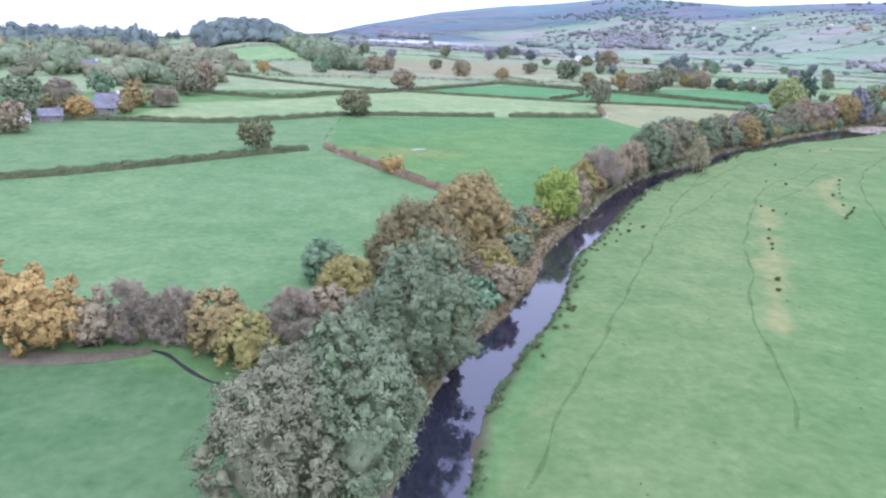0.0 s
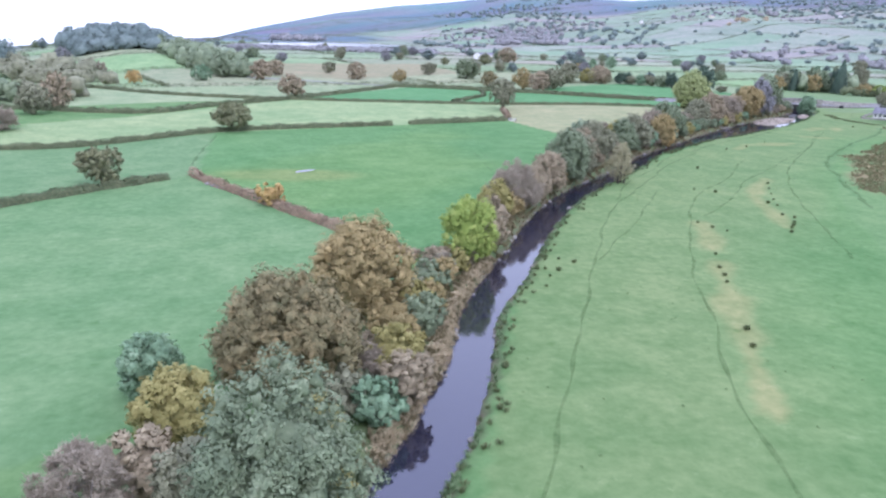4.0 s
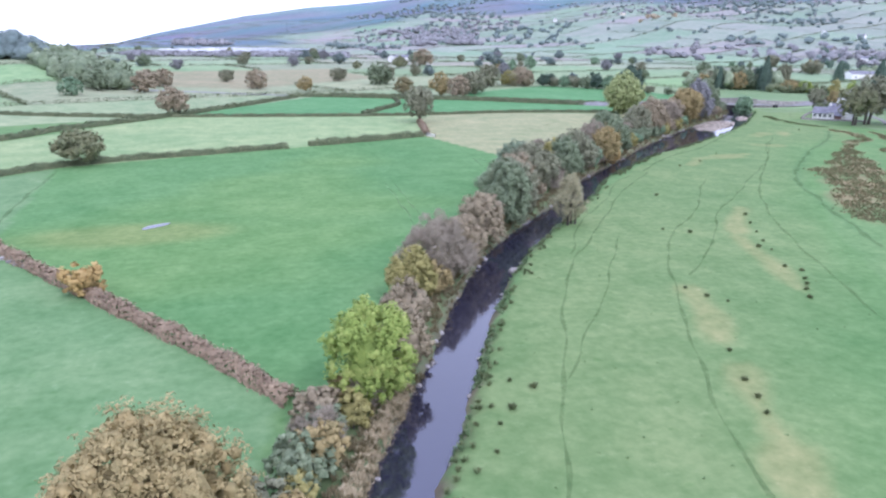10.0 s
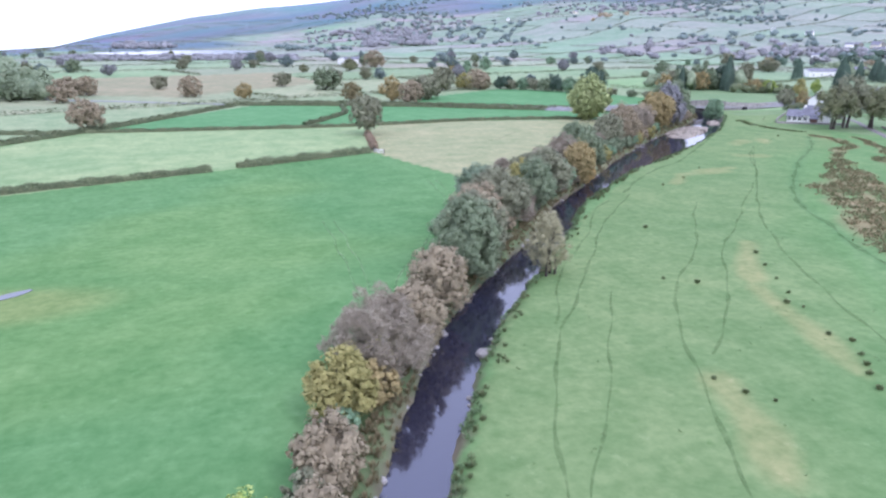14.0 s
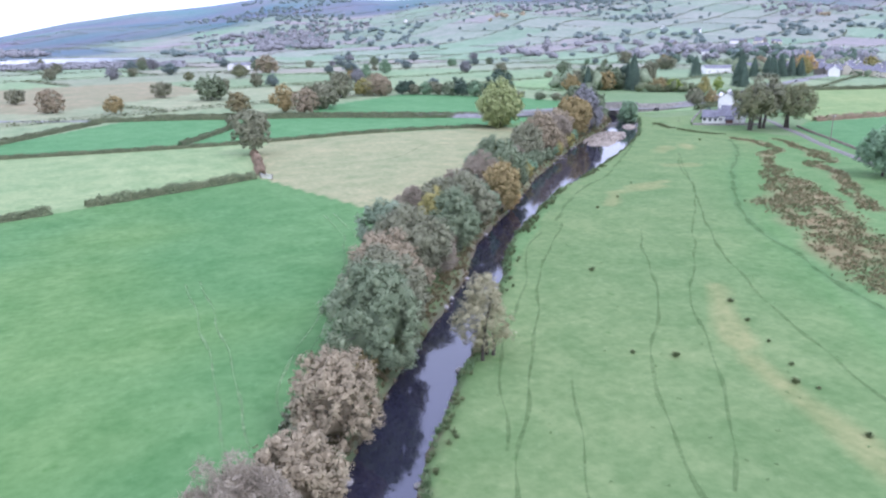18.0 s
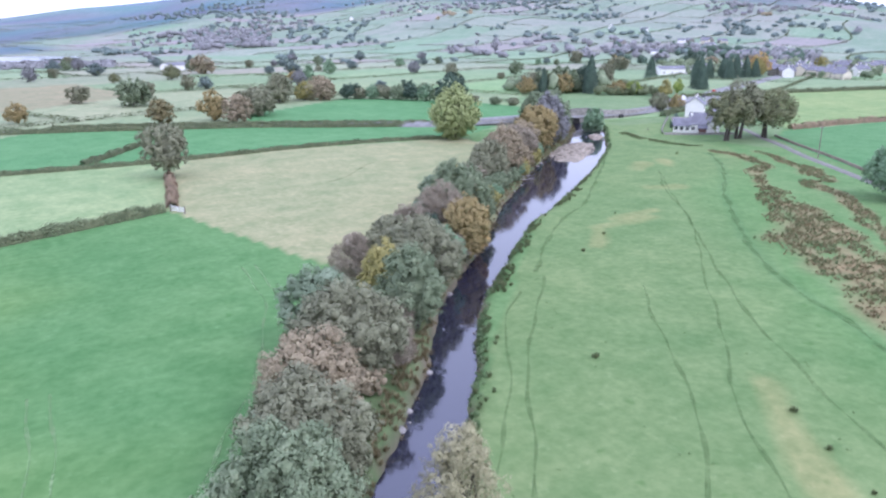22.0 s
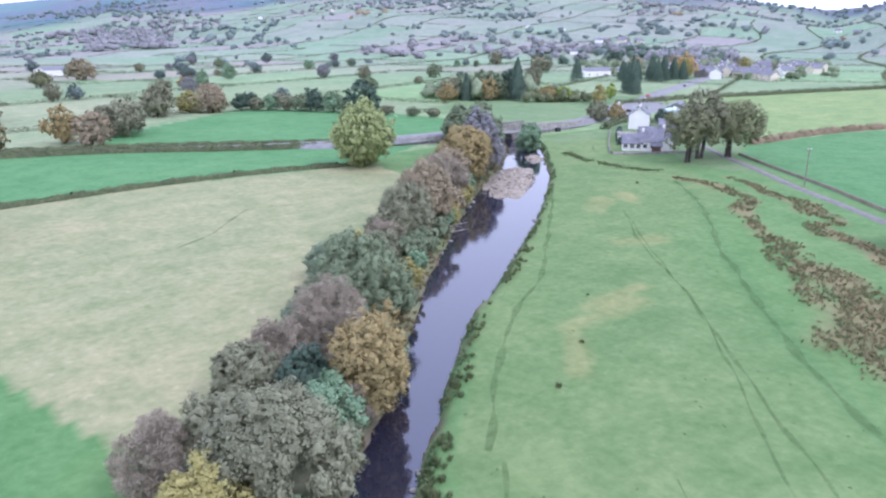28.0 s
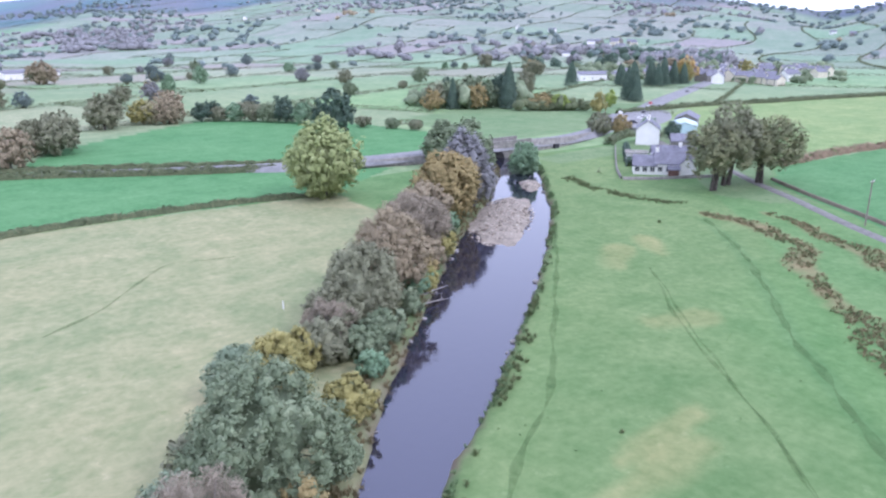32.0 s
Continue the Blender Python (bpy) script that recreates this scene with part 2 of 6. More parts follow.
def river_gap(x, y):
    """Distance from the water's edge (negative in the river), and whether it is on the east side."""
    x, y = np.atleast_1d(x).astype(float), np.atleast_1d(y).astype(float)
    best, east = np.full(x.shape, 1e9), np.zeros(x.shape, bool)
    near = (x > -60) & (x < 380) & (y > -120) & (y < 560)
    xs, ys = x[near], y[near]
    b, e = np.full(xs.shape, 1e9), np.zeros(xs.shape, bool)
    for (ax, ay, aw), (bx, by, bw) in zip(RIVER[:-1], RIVER[1:]):
        lo = np.abs(xs - ax) + np.abs(ys - ay) < 60
        if not lo.any():
            continue
        px, py = xs[lo] - ax, ys[lo] - ay
        dx, dy = bx - ax, by - ay
        t = np.clip((px * dx + py * dy) / (dx * dx + dy * dy), 0, 1)
        d = np.hypot(px - t * dx, py - t * dy) - (aw + t * (bw - aw))
        k = np.flatnonzero(lo)
        hit = d < b[k]
        b[k[hit]] = d[hit]
        e[k[hit]] = (px * dy - py * dx)[hit] > 0
    best[near], east[near] = b, e
    return best, east


def step_between(a, b, v):
    t = np.clip((v - a) / (b - a), 0, 1)
    return t * t * (3 - 2 * t)


def land(x, y, channel=True):
    """The height of the ground."""
    x, y = np.atleast_1d(x).astype(float), np.atleast_1d(y).astype(float)
    dx, dy = x - MIDDLE[0], y - MIDDLE[1]
    r, az = np.hypot(dx, dy), np.degrees(np.arctan2(dx, dy))
    el, crest, foot = (np.interp(az, SKYLINE[:, 0], SKYLINE[:, k]) for k in (1, 2, 3))
    top = 31 + (crest + 60) * np.tan(np.radians(el))
    s = np.maximum(0, (r - foot) / (crest - foot))
    up = np.minimum(1, 0.55 * np.minimum(s, 1) + 0.45 * step_between(0, 1, s))
    rough = step_between(0, 0.35, s) * (0.55 + 0.45 * (s < 0.75)) * 0.03 * (crest - foot) * 0.22 * ripple(x, y, 0.006, 3) * step_between(1.02, 0.8, s)
    z = top * up + rough
    z = np.where(s > 1, np.minimum(top, 31 + (r + 60) * np.tan(np.radians(el)) - 0.01 * (r - crest)), z)
    z = z + 0.22 * ripple(x, y, 0.05, 5) * step_between(1500, 200, r)
    if channel:
        d, east = river_gap(x, y)
        wob = 0.5 * ripple(x, y, 0.45, 9) + 0.25 * ripple(x, y, 1.3, 10)
        d = d + wob * 0.6
        drop = 1 - step_between(-0.9, np.where(east, 0.7, 1.0), d)
        z = z * (1 - drop) + drop * -1.75
    return z


def land_at(x, y):
    return float(land(x, y)[0])


def inside(x, y, corners):
    c = np.array(corners, float)
    hit = np.zeros(x.shape, bool)
    for (ax, ay), (bx, by) in zip(c, np.roll(c, -1, 0)):
        cross = (ay > y) != (by > y)
        with np.errstate(divide="ignore", invalid="ignore"):
            hit ^= cross & (x < (bx - ax) * (y - ay) / (by - ay) + ax)
    return hit


FIELDS = []


def field(tone, *corners):
    """Adds a field: the tone of its sward, and its corners."""
    FIELDS.append((tone, corners))


field((0.132, 0.232, 0.108), (-22, 178), (-2, 148), (16, 119), (10, 92), (-40, 58), (-120, 40), (-120, 108), (-74, 127), (-26, 173))  # home pasture
field((0.132, 0.228, 0.110), (-74, 127), (-26, 173), (-22, 178), (-24, 240), (-56, 215), (-84, 206), (-130, 190), (-130, 120))  # sheep pasture
field((0.1, 0.212, 0.084), (-22, 178), (-2, 148), (16, 119), (30, 118), (84, 190), (86, 224), (80, 240), (75, 259), (70, 278), (28, 262), (-26, 240))  # cow pasture
field((0.228, 0.31, 0.158), (-26, 240), (28, 262), (70, 278), (78, 318), (87, 336), (50, 336), (-9, 343), (-55, 272), (-80, 250), (-84, 206), (-56, 213))  # hay field
field((0.262, 0.28, 0.16), (70, 278), (75, 259), (80, 240), (86, 222), (110, 226), (170, 300), (172, 334), (120, 338), (87, 336), (78, 318))  # rough pasture
field((0.096, 0.23, 0.1), (50, 337), (87, 337), (120, 339), (172, 335), (200, 352), (176, 369), (120, 398), (88, 409), (52, 418), (36, 400), (-9, 345))  # winter wheat
field((0.096, 0.23, 0.1), (118, 405), (180, 377), (205, 362), (236, 368), (250, 404), (244, 437), (225, 465), (198, 486), (138, 441))  # winter wheat beyond
field((0.098, 0.222, 0.096), (258, 280), (230, 240), (205, 200), (300, 150), (420, 250), (335, 286), (283, 291))  # lane field
field((0.205, 0.285, 0.125), (285, 294), (335, 288), (420, 255), (600, 330), (542, 366), (467, 382), (401, 396), (340, 370))  # far meadow
field((0.252, 0.243, 0.157), (-50, 500), (20, 470), (110, 560), (90, 680), (-60, 620))  # moss
field((0.150, 0.230, 0.118), (255, 372), (300, 372), (400, 420), (340, 470), (262, 440))  # river meadow far
field((0.150, 0.222, 0.112), (238, 270), (236, 300), (240, 340), (300, 345), (292, 318), (285, 294), (276, 289), (258, 281), (246, 264))  # cottage ground
field((0.1, 0.182, 0.086), (-120, 59), (-30, 60.5), (-15, 56), (-8, 45), (-8, 0), (-120, 0))  # pasture below the brook
EAST_MEADOW = (0.142, 0.218, 0.093)


def band(x, y, line, wider=1.0):
    """How deep a place lies in a strip along rows of x, y, half width: 1 in its middle, 0 outside."""
    p = np.array(line, float)
    out = np.zeros(np.shape(x))
    for (ax, ay, aw), (bx, by, bw) in zip(p[:-1], p[1:]):
        t = np.clip(((x - ax) * (bx - ax) + (y - ay) * (by - ay)) / ((bx - ax) ** 2 + (by - ay) ** 2), 0, 1)
        out = np.maximum(out, step_between(1.45, 0.6, np.hypot(x - ax - t * (bx - ax), y - ay - t * (by - ay)) / (wider * (aw + t * (bw - aw)))))
    return out


# the boggy belts of rush between the meadow and the lane, and the old cart track beside them
RUSH_BELTS = [
    [(221, 271, 1.6), (217, 262, 2.2), (212, 253, 2.6), (199, 241.5, 2.4), (189, 233, 2.6), (179, 222, 3.4), (167, 210, 4.6), (155, 197, 6.2), (146, 186, 7.5), (138, 175, 8.0), (131, 164, 7.0), (124, 150, 5.0)],
    [(229, 266, 1.2), (225, 254, 2.0), (218, 244, 2.4), (210, 236, 1.6), (204, 230, 0.8)],
    [(203, 232, 0.8), (197, 224, 2.0), (188, 214, 2.2), (178, 203, 3.0), (166, 192, 2.6)],
]
TRACK = [(216, 271, 0.9), (205, 258.5, 0.9), (190.5, 245.5, 0.9), (175, 233.5, 0.9), (166.8, 225.8, 0.9), (149, 209, 0.8), (135, 193, 0.8), (127, 178, 0.7), (122, 170, 0.7), (116.3, 158, 0.6), (110, 146, 0.5)]


def rushiness(x, y):
    wob = 1.6 * ripple(x, y, 0.25, 41)
    return np.max([band(x + wob, y - wob, line) for line in RUSH_BELTS], axis=0)


def wander(x, y):
    """How far the old field bounds stray from straight lines, further off."""
    k = 24 * step_between(450, 850, np.hypot(x - MIDDLE[0], y - MIDDLE[1]))
    return k * ripple(x, y, 0.008, 51), k * ripple(x, y, 0.008, 52)


def sward_tone(x, y):
    """The tone of the turf at each place, with distance haze in the far ground, as rows of red, green and blue."""
    n = len(x)
    tone = np.tile((0.122, 0.22, 0.09), (n, 1))
    # the patchwork of far fields: tilted rows of oblong fields
    wx, wy = wander(x, y)
    u, v = (x + wx) * math.cos(0.42) + (y + wy) * math.sin(0.42), -(x + wx) * math.sin(0.42) + (y + wy) * math.cos(0.42)
    row = np.floor(v / 95)
    col = np.floor((u + 53 * (row % 3)) / 150)
    rnd = np.abs(np.sin(row * 12.9898 + col * 78.233) * 43758.5453) % 1
    rnd2 = np.abs(np.sin(row * 39.346 + col * 11.135) * 24634.6345) % 1
    far = np.stack((0.185 + 0.07 * rnd, 0.275 + 0.05 * rnd2, 0.145 + 0.04 * rnd), 1)
    far = np.where(((rnd2 > 0.95) & (np.hypot(x - 60, y - 120) > 650))[:, None], (0.26, 0.28, 0.19), far)
    dx, dy = x - MIDDLE[0], y - MIDDLE[1]
    r, az = np.hypot(dx, dy), np.degrees(np.arctan2(dx, dy))
    # distance haze put into the field colour: bluer and greyer further off
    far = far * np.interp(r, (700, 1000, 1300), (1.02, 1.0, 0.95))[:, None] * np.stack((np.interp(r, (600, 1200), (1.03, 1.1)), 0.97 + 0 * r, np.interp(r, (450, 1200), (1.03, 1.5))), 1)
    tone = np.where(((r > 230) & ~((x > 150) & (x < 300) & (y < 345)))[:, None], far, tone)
    # heather and bracken on the high ground, blue-purple distance haze put into their colour
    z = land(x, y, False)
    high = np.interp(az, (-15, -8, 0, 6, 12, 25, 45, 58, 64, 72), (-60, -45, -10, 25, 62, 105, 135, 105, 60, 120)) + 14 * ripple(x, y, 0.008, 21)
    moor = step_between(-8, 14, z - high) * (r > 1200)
    hazed_heath = np.stack((0.215 + 0.04 * ripple(x, y, 0.012, 31), 0.238 + 0.03 * ripple(x, y, 0.01, 32), 0.262 + 0.02 * ripple(x, y, 0.01, 33)), 1)
    hazed_heath = hazed_heath * np.interp(z - high, (0, 60, 130), (0.66, 0.8, 1.0))[:, None] * (0.82, 1.0, 1.12)  # dark woods below, the colour paled and blued towards the top as haze
    tone = tone * (1 - moor[:, None]) + hazed_heath * moor[:, None]
    d, east = river_gap(x, y)
    meadow = east & inside(x, y, [(-20, -120), (6, 40), (30, 112), (60, 165), (130, 240), (215, 318), (236, 348), (262, 340), (266, 300), (258, 282), (245, 266), (225, 240), (150, 120), (120, 0), (120, -120)])
    lush = step_between(22, 48, d + 9 * ripple(x, y, 0.05, 23))[meadow][:, None]  # drier by the river, lusher further off
    tone[meadow] = np.array(EAST_MEADOW) * (1 - lush) + np.array((0.112, 0.213, 0.082)) * lush
    for c, corners in FIELDS:
        tone[inside(x, y, corners) & ~(east & (d < 40) & (y < 330))] = c
    cows = inside(x, y, FIELDS[2][1]) & ~(east & (d < 40))
    patch = step_between(-0.4, 0.8, ripple(x, y, 0.06, 24) + 0.5 * ripple(x, y, 0.17, 25))[cows][:, None]
    tone[cows] = tone[cows] * (1 - 0.36 * patch) + np.array((0.142, 0.235, 0.075)) * 0.36 * patch  # yellower grazed patches
    wet = step_between(9, 4, np.hypot((x + 3) * 0.45, y - 178))[:, None]
    tone = tone * (1 - 0.6 * wet) + np.array((0.2, 0.235, 0.09)) * 0.6 * wet  # the trampled ground round the puddle
    # rushy ground by the lane, and worn, straw-coloured strips in the meadow
    brown = rushiness(x, y)[:, None] * step_between(-0.9, 0.5, ripple(x, y, 0.2, 77) + 0.6 * ripple(x, y, 0.9, 78))[:, None]
    tone = tone * (1 - 0.85 * brown) + np.array((0.225, 0.185, 0.108)) * 0.85 * brown
    track = band(x, y, TRACK, 1.3)[:, None]  # greener, rain-fed grass along the old cart track
    tone = tone * (1 - 0.35 * track) + np.array((0.085, 0.175, 0.075)) * 0.35 * track
    for ax, ay, bx, by, w in ((68.4, 136, 62.5, 121, 1.7), (60, 115, 55, 104, 1.5), (54, 101, 49, 89, 1.9), (47.5, 87, 42, 74, 0.9), (105, 174, 93, 159, 1.5), (91, 156, 83, 133, 1.5),
                              (131, 226, 145, 227, 1.8), (150, 230, 138, 229, 1.2), (172, 243, 166, 246, 2.2), (187, 268, 180, 262, 2.2), (130, 224, 124, 217, 1.2), (190, 262, 196, 270, 1.8)):
        t = np.clip(((x - ax) * (bx - ax) + (y - ay) * (by - ay)) / ((bx - ax) ** 2 + (by - ay) ** 2), 0, 1)
        k = step_between(1.5, 0.4, np.hypot(x - ax - t * (bx - ax), y - ay - t * (by - ay)) / w + 0.5 * ripple(x, y, 0.5, 43))[:, None]
        tone = tone * (1 - 0.42 * k) + np.array((0.31, 0.285, 0.14)) * 0.42 * k
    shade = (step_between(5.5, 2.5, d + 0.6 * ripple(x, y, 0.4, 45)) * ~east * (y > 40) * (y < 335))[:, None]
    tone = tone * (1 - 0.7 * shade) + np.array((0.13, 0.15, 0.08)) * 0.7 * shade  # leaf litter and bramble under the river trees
    # bare earth on the river's banks and stones on its bed
    k = step_between(0.6, -0.2, d + 0.4 * ripple(x, y, 0.7, 44))[:, None]
    tone = tone * (1 - k) + np.array((0.13, 0.115, 0.085)) * k
    return tone


def spaced(lo, fine_lo, fine_hi, hi, fine, grow):
    """Grid lines: even in the middle, then wider and wider apart to both sides."""
    def run(length):
        s, p, out = fine, 0.0, []
        while p < length:
            s = min(s * grow, 15 if p < 2200 else 70)
            p += s
            out.append(p)
        return np.array(out)
    mid = np.arange(fine_lo, fine_hi + fine, fine)
    return np.concatenate((mid[0] - run(mid[0] - lo)[::-1], mid, mid[-1] + run(hi - mid[-1])))


def smooth(ob):
    ob.data.polygons.foreach_set("use_smooth", np.ones(len(ob.data.polygons), bool))
    return ob


def mesh_from(name, verts, faces, material, per=4):
    """A mesh from arrays of corners and of faces with the same number of corners."""
    verts, faces = np.asarray(verts, np.float32), np.asarray(faces, np.int32)
    me = bpy.data.meshes.new(name)
    me.vertices.add(len(verts))
    me.vertices.foreach_set("co", verts.ravel())
    me.loops.add(faces.size)
    me.loops.foreach_set("vertex_index", faces.ravel())
    me.polygons.add(len(faces))
    me.polygons.foreach_set("loop_start", np.arange(0, faces.size, per, dtype=np.int32))
    me.update(calc_edges=True)
    for m in material if isinstance(material, (list, tuple)) else [material]:
        me.materials.append(m)
    return me


gx, gy = spaced(-1500, -24, 246, 4300, 1.2, 1.035), spaced(-400, 36, 352, 4400, 1.2, 1.035)
X, Y = (a.ravel() for a in np.meshgrid(gx, gy))
Z = land(X, Y)
nx, ny = len(gx), len(gy)
i = (np.arange(ny - 1)[:, None] * nx + np.arange(nx - 1)[None]).ravel()
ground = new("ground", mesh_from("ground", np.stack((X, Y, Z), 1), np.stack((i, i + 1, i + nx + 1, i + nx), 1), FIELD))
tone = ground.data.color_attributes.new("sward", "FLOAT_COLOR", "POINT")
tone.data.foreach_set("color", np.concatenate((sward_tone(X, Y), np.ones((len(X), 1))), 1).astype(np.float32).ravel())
smooth(ground)
tagged(ground, "green valley pasture rising to hedged hillsides and moor", "ground", kind="structure")


# ---- water ----
def ribbon(points, material, name, lift=0.0, drape=True, thick=0.0):
    """A strip along rows of x, y, half width (and height, when it isn't draped on the land)."""
    p = np.array(points, float)
    d = np.gradient(p[:, :2], axis=0)
    d /= np.linalg.norm(d, axis=1)[:, None]
    side = np.stack((d[:, 1], -d[:, 0]), 1)
    v = []
    for k in (-1, -0.33, 0.33, 1):
        q = p[:, :2] + side * p[:, 2:3] * k
        z = land(q[:, 0], q[:, 1]) if drape else p[:, 3]
        v.append(np.column_stack((q, z + lift)))
    v = np.stack(v, 1).reshape(-1, 3)
    a = (np.arange(len(p) - 1)[:, None] * 4 + np.arange(3)[None]).ravel()
    return new(name, mesh_from(name, v, np.stack((a, a + 1, a + 5, a + 4), 1), material))


WATERM, n_, l_, b_ = shader("river_water", 0.04, 0.5)
b_.inputs["Base Color"].default_value = (0.022, 0.022, 0.038, 1)
b_.inputs["IOR"].default_value = 2.0
b_.inputs["Specular Tint"].default_value = (0.76, 0.79, 1.0, 1)
pos_ = place_coord(n_)
wave_ = noise_node(n_, l_, 0.9, 3.0, 0.5, pos_)
bump(n_, l_, b_, wave_.outputs["Fac"], 0.12, 0.1)
w = RIVER.copy()
w[:, 2] += 1.8
w = np.column_stack((w, np.full(len(w), WATER)))
tagged(ribbon(w, WATERM, "water", drape=False), "slow dark river reflecting a pale sky", "river", kind="structure")
u = np.linspace(-1, 1, 14)
LAKE, n_, l_, b_ = shader("still_water", 0.12, 0.5)
b_.inputs["Base Color"].default_value = (0.08, 0.09, 0.11, 1)
lake = [(-75 + 108 * (k + 1), 1180 + 12 * k + 25 * math.sin(3 * k), 95 * math.sqrt(max(0.03, 1 - k * k)), 2.2) for k in u * 1.0]
tagged(ribbon(lake, LAKE, "lake", drape=False), "pale distant lake under the hills", "lake", kind="structure")


# ---- plants ----
def part(name, me, parent, label=""):
    ob = new(name, me)
    ob.parent = parent
    return tagged(ob, label)


def unit(v):
    return v / np.maximum(np.linalg.norm(v, axis=1), 1e-6)[:, None]


def leaves(r, centres, normals, size, long=1.0):
    """Small pointed leaves, one at each centre, turned loosely to the normals."""
    k = len(centres)
    nrm = unit(unit(normals) + r.normal(0, 0.27, (k, 3)))
    a = unit(np.cross(nrm, r.normal(0, 1, (k, 3))))
    b = np.cross(nrm, a)
    s = size * r.uniform(0.6, 1.35, (k, 1))
    q = np.stack((centres - a * s * 0.7 * long + b * s * 0.75, centres - a * s * 0.7 * long - b * s * 0.75, centres + a * s * 1.15 * long), 1)
    return q.reshape(-1, 3), np.arange(3 * k).reshape(-1, 3)


def soften(me, normals):
    """Leaves catch the light by the roundness of their clump, not one by one."""
    me.polygons.foreach_set("use_smooth", np.ones(len(me.polygons), bool))
    me.normals_split_custom_set_from_vertices(unit(normals).tolist())
    return me


def crown_points(r, height, width, low, lobes, count, taper=0.0, fill=0.25, open_=0.0):
    """Where the leaves of a lobed crown sit: an uneven dome of smaller round clumps."""
    mid, half = (height + low) / 2, (height - low) / 2
    d = unit(r.normal(0, 1, (lobes, 3)))
    billow = 1 + 0.06 * np.sin(3.1 * np.arctan2(d[:, 1], d[:, 0]) + r.uniform(0, 6)) + 0.08 * np.sin(5 * d[:, 2] + r.uniform(0, 6))  # the crown's own large, slow unevenness
    k = np.where(r.random(lobes) < 0.72 - 0.2 * open_, r.uniform(0.74, 0.96, lobes), r.uniform(0.3, 0.8, lobes))[:, None] * billow[:, None]
    c = d * k * (width / 2, width / 2, half)
    c[:, :2] *= (1 - taper * np.clip(c[:, 2:3] / half, -0.3, 1))
    size = r.uniform(0.09, 0.19 + 0.02 * open_, lobes) * (width / 2 * half) ** 0.5
    share = size ** 2 / np.sum(size ** 2)
    pts, nrm = [], []
    for q, s, f in zip(c, size, share):
        m = max(6, int(count * f))
        tufts = max(3, m // 13)  # leaves gather in small tufts on the clump
        e = unit(r.normal(0, 1, (tufts, 3)) + 0.45 * unit(q[None] / (width / 2, width / 2, half)))
        rad = s * np.where(r.random(tufts) < fill, r.uniform(0.5, 0.95, tufts), r.normal(1.0, 0.17, tufts))
        heart = np.repeat(q + e * rad[:, None] * (0.9, 0.9, 1.25), m // tufts + 1, 0)[:m]
        out = unit(r.normal(0, 1, (m, 3)) + 0.5 * np.repeat(e, m // tufts + 1, 0)[:m])
        spread = 0.42 * s ** 0.5 * r.uniform(0.35, 1.0, m)[:, None]
        pts.append(heart + out * spread * (1.15, 1.15, 0.75))
        nrm.append(0.6 * out + 0.8 * np.repeat(e, m // tufts + 1, 0)[:m] + (0, 0, 0.35))
    p = np.vstack(pts)
    p[:, 2] = np.maximum(p[:, 2] + mid, r.uniform(0.1, 0.6, len(p)))
    return p, np.vstack(nrm), c + (0, 0, mid), size


def ball_template(level):
    bm = bmesh.new()
    bmesh.ops.create_icosphere(bm, subdivisions=level, radius=1)
    v = np.array([q.co[:] for q in bm.verts])
    f = np.array([[q.index for q in t.verts] for t in bm.faces])
    bm.free()
    return v, f


BALLS = [ball_template(1), ball_template(2)]


def hearts(r, centres, radii, level=1):
    """The shaded inside of each leaf clump, lumpy and close-packed: corners, faces and outward normals."""
    k = len(centres)
    ball, faces = BALLS[level]
    swell = 1 + 0.22 * r.normal(0, 1, (k, len(ball), 1))
    v = centres[:, None] + ball[None] * radii[:, None] * swell
    f = (np.arange(k)[:, None, None] * len(ball) + faces[None]).reshape(-1, 3)
    n = np.tile(ball, (k, 1)) + (0, 0, 0.25)
    return v.reshape(-1, 3), f, n


def limb(v, f, a, b, ra, rb, sides=6):
    a, b = np.array(a, float), np.array(b, float)
    d = unit((b - a)[None])[0]
    x = unit(np.cross(d, (0.3, 0.9, 0.2))[None])[0]
    y = np.cross(d, x)
    base = len(v)
    for p, rad in ((a, ra), (b, rb)):
        for k in range(sides):
            t = 6.2832 * k / sides
            v.append(p + rad * (x * math.cos(t) + y * math.sin(t)))
    for k in range(sides):
        f.append((base + k, base + (k + 1) % sides, base + sides + (k + 1) % sides, base + sides + k))


def wood(r, height, width, low, tips, girth, stems=1):
    """A tapered trunk, forking into limbs that reach into the crown."""
    v, f = [], []
    for s in range(stems):
        foot = np.array((r.normal(0, 0.5), r.normal(0, 0.5), -0.6)) if stems > 1 else np.array((0, 0, -0.6))
        lean = np.array((r.normal(0, 0.05), r.normal(0, 0.05), 1)) * max(1.0, low + 0.22 * (height - low))
        fork = foot + lean
        limb(v, f, foot, foot + lean * 0.5, girth, girth * 0.82, 8)
        limb(v, f, foot + lean * 0.5, fork, girth * 0.82, girth * 0.68, 8)
        for tip in tips[s::stems]:
            knee = fork + (tip - fork) * 0.5 + (r.normal(0, 0.25), r.normal(0, 0.25), 0.08 * height)
            limb(v, f, fork, knee, girth * 0.42, girth * 0.24, 5)
            limb(v, f, knee, tip, girth * 0.24, 0.03, 5)
    return v, f


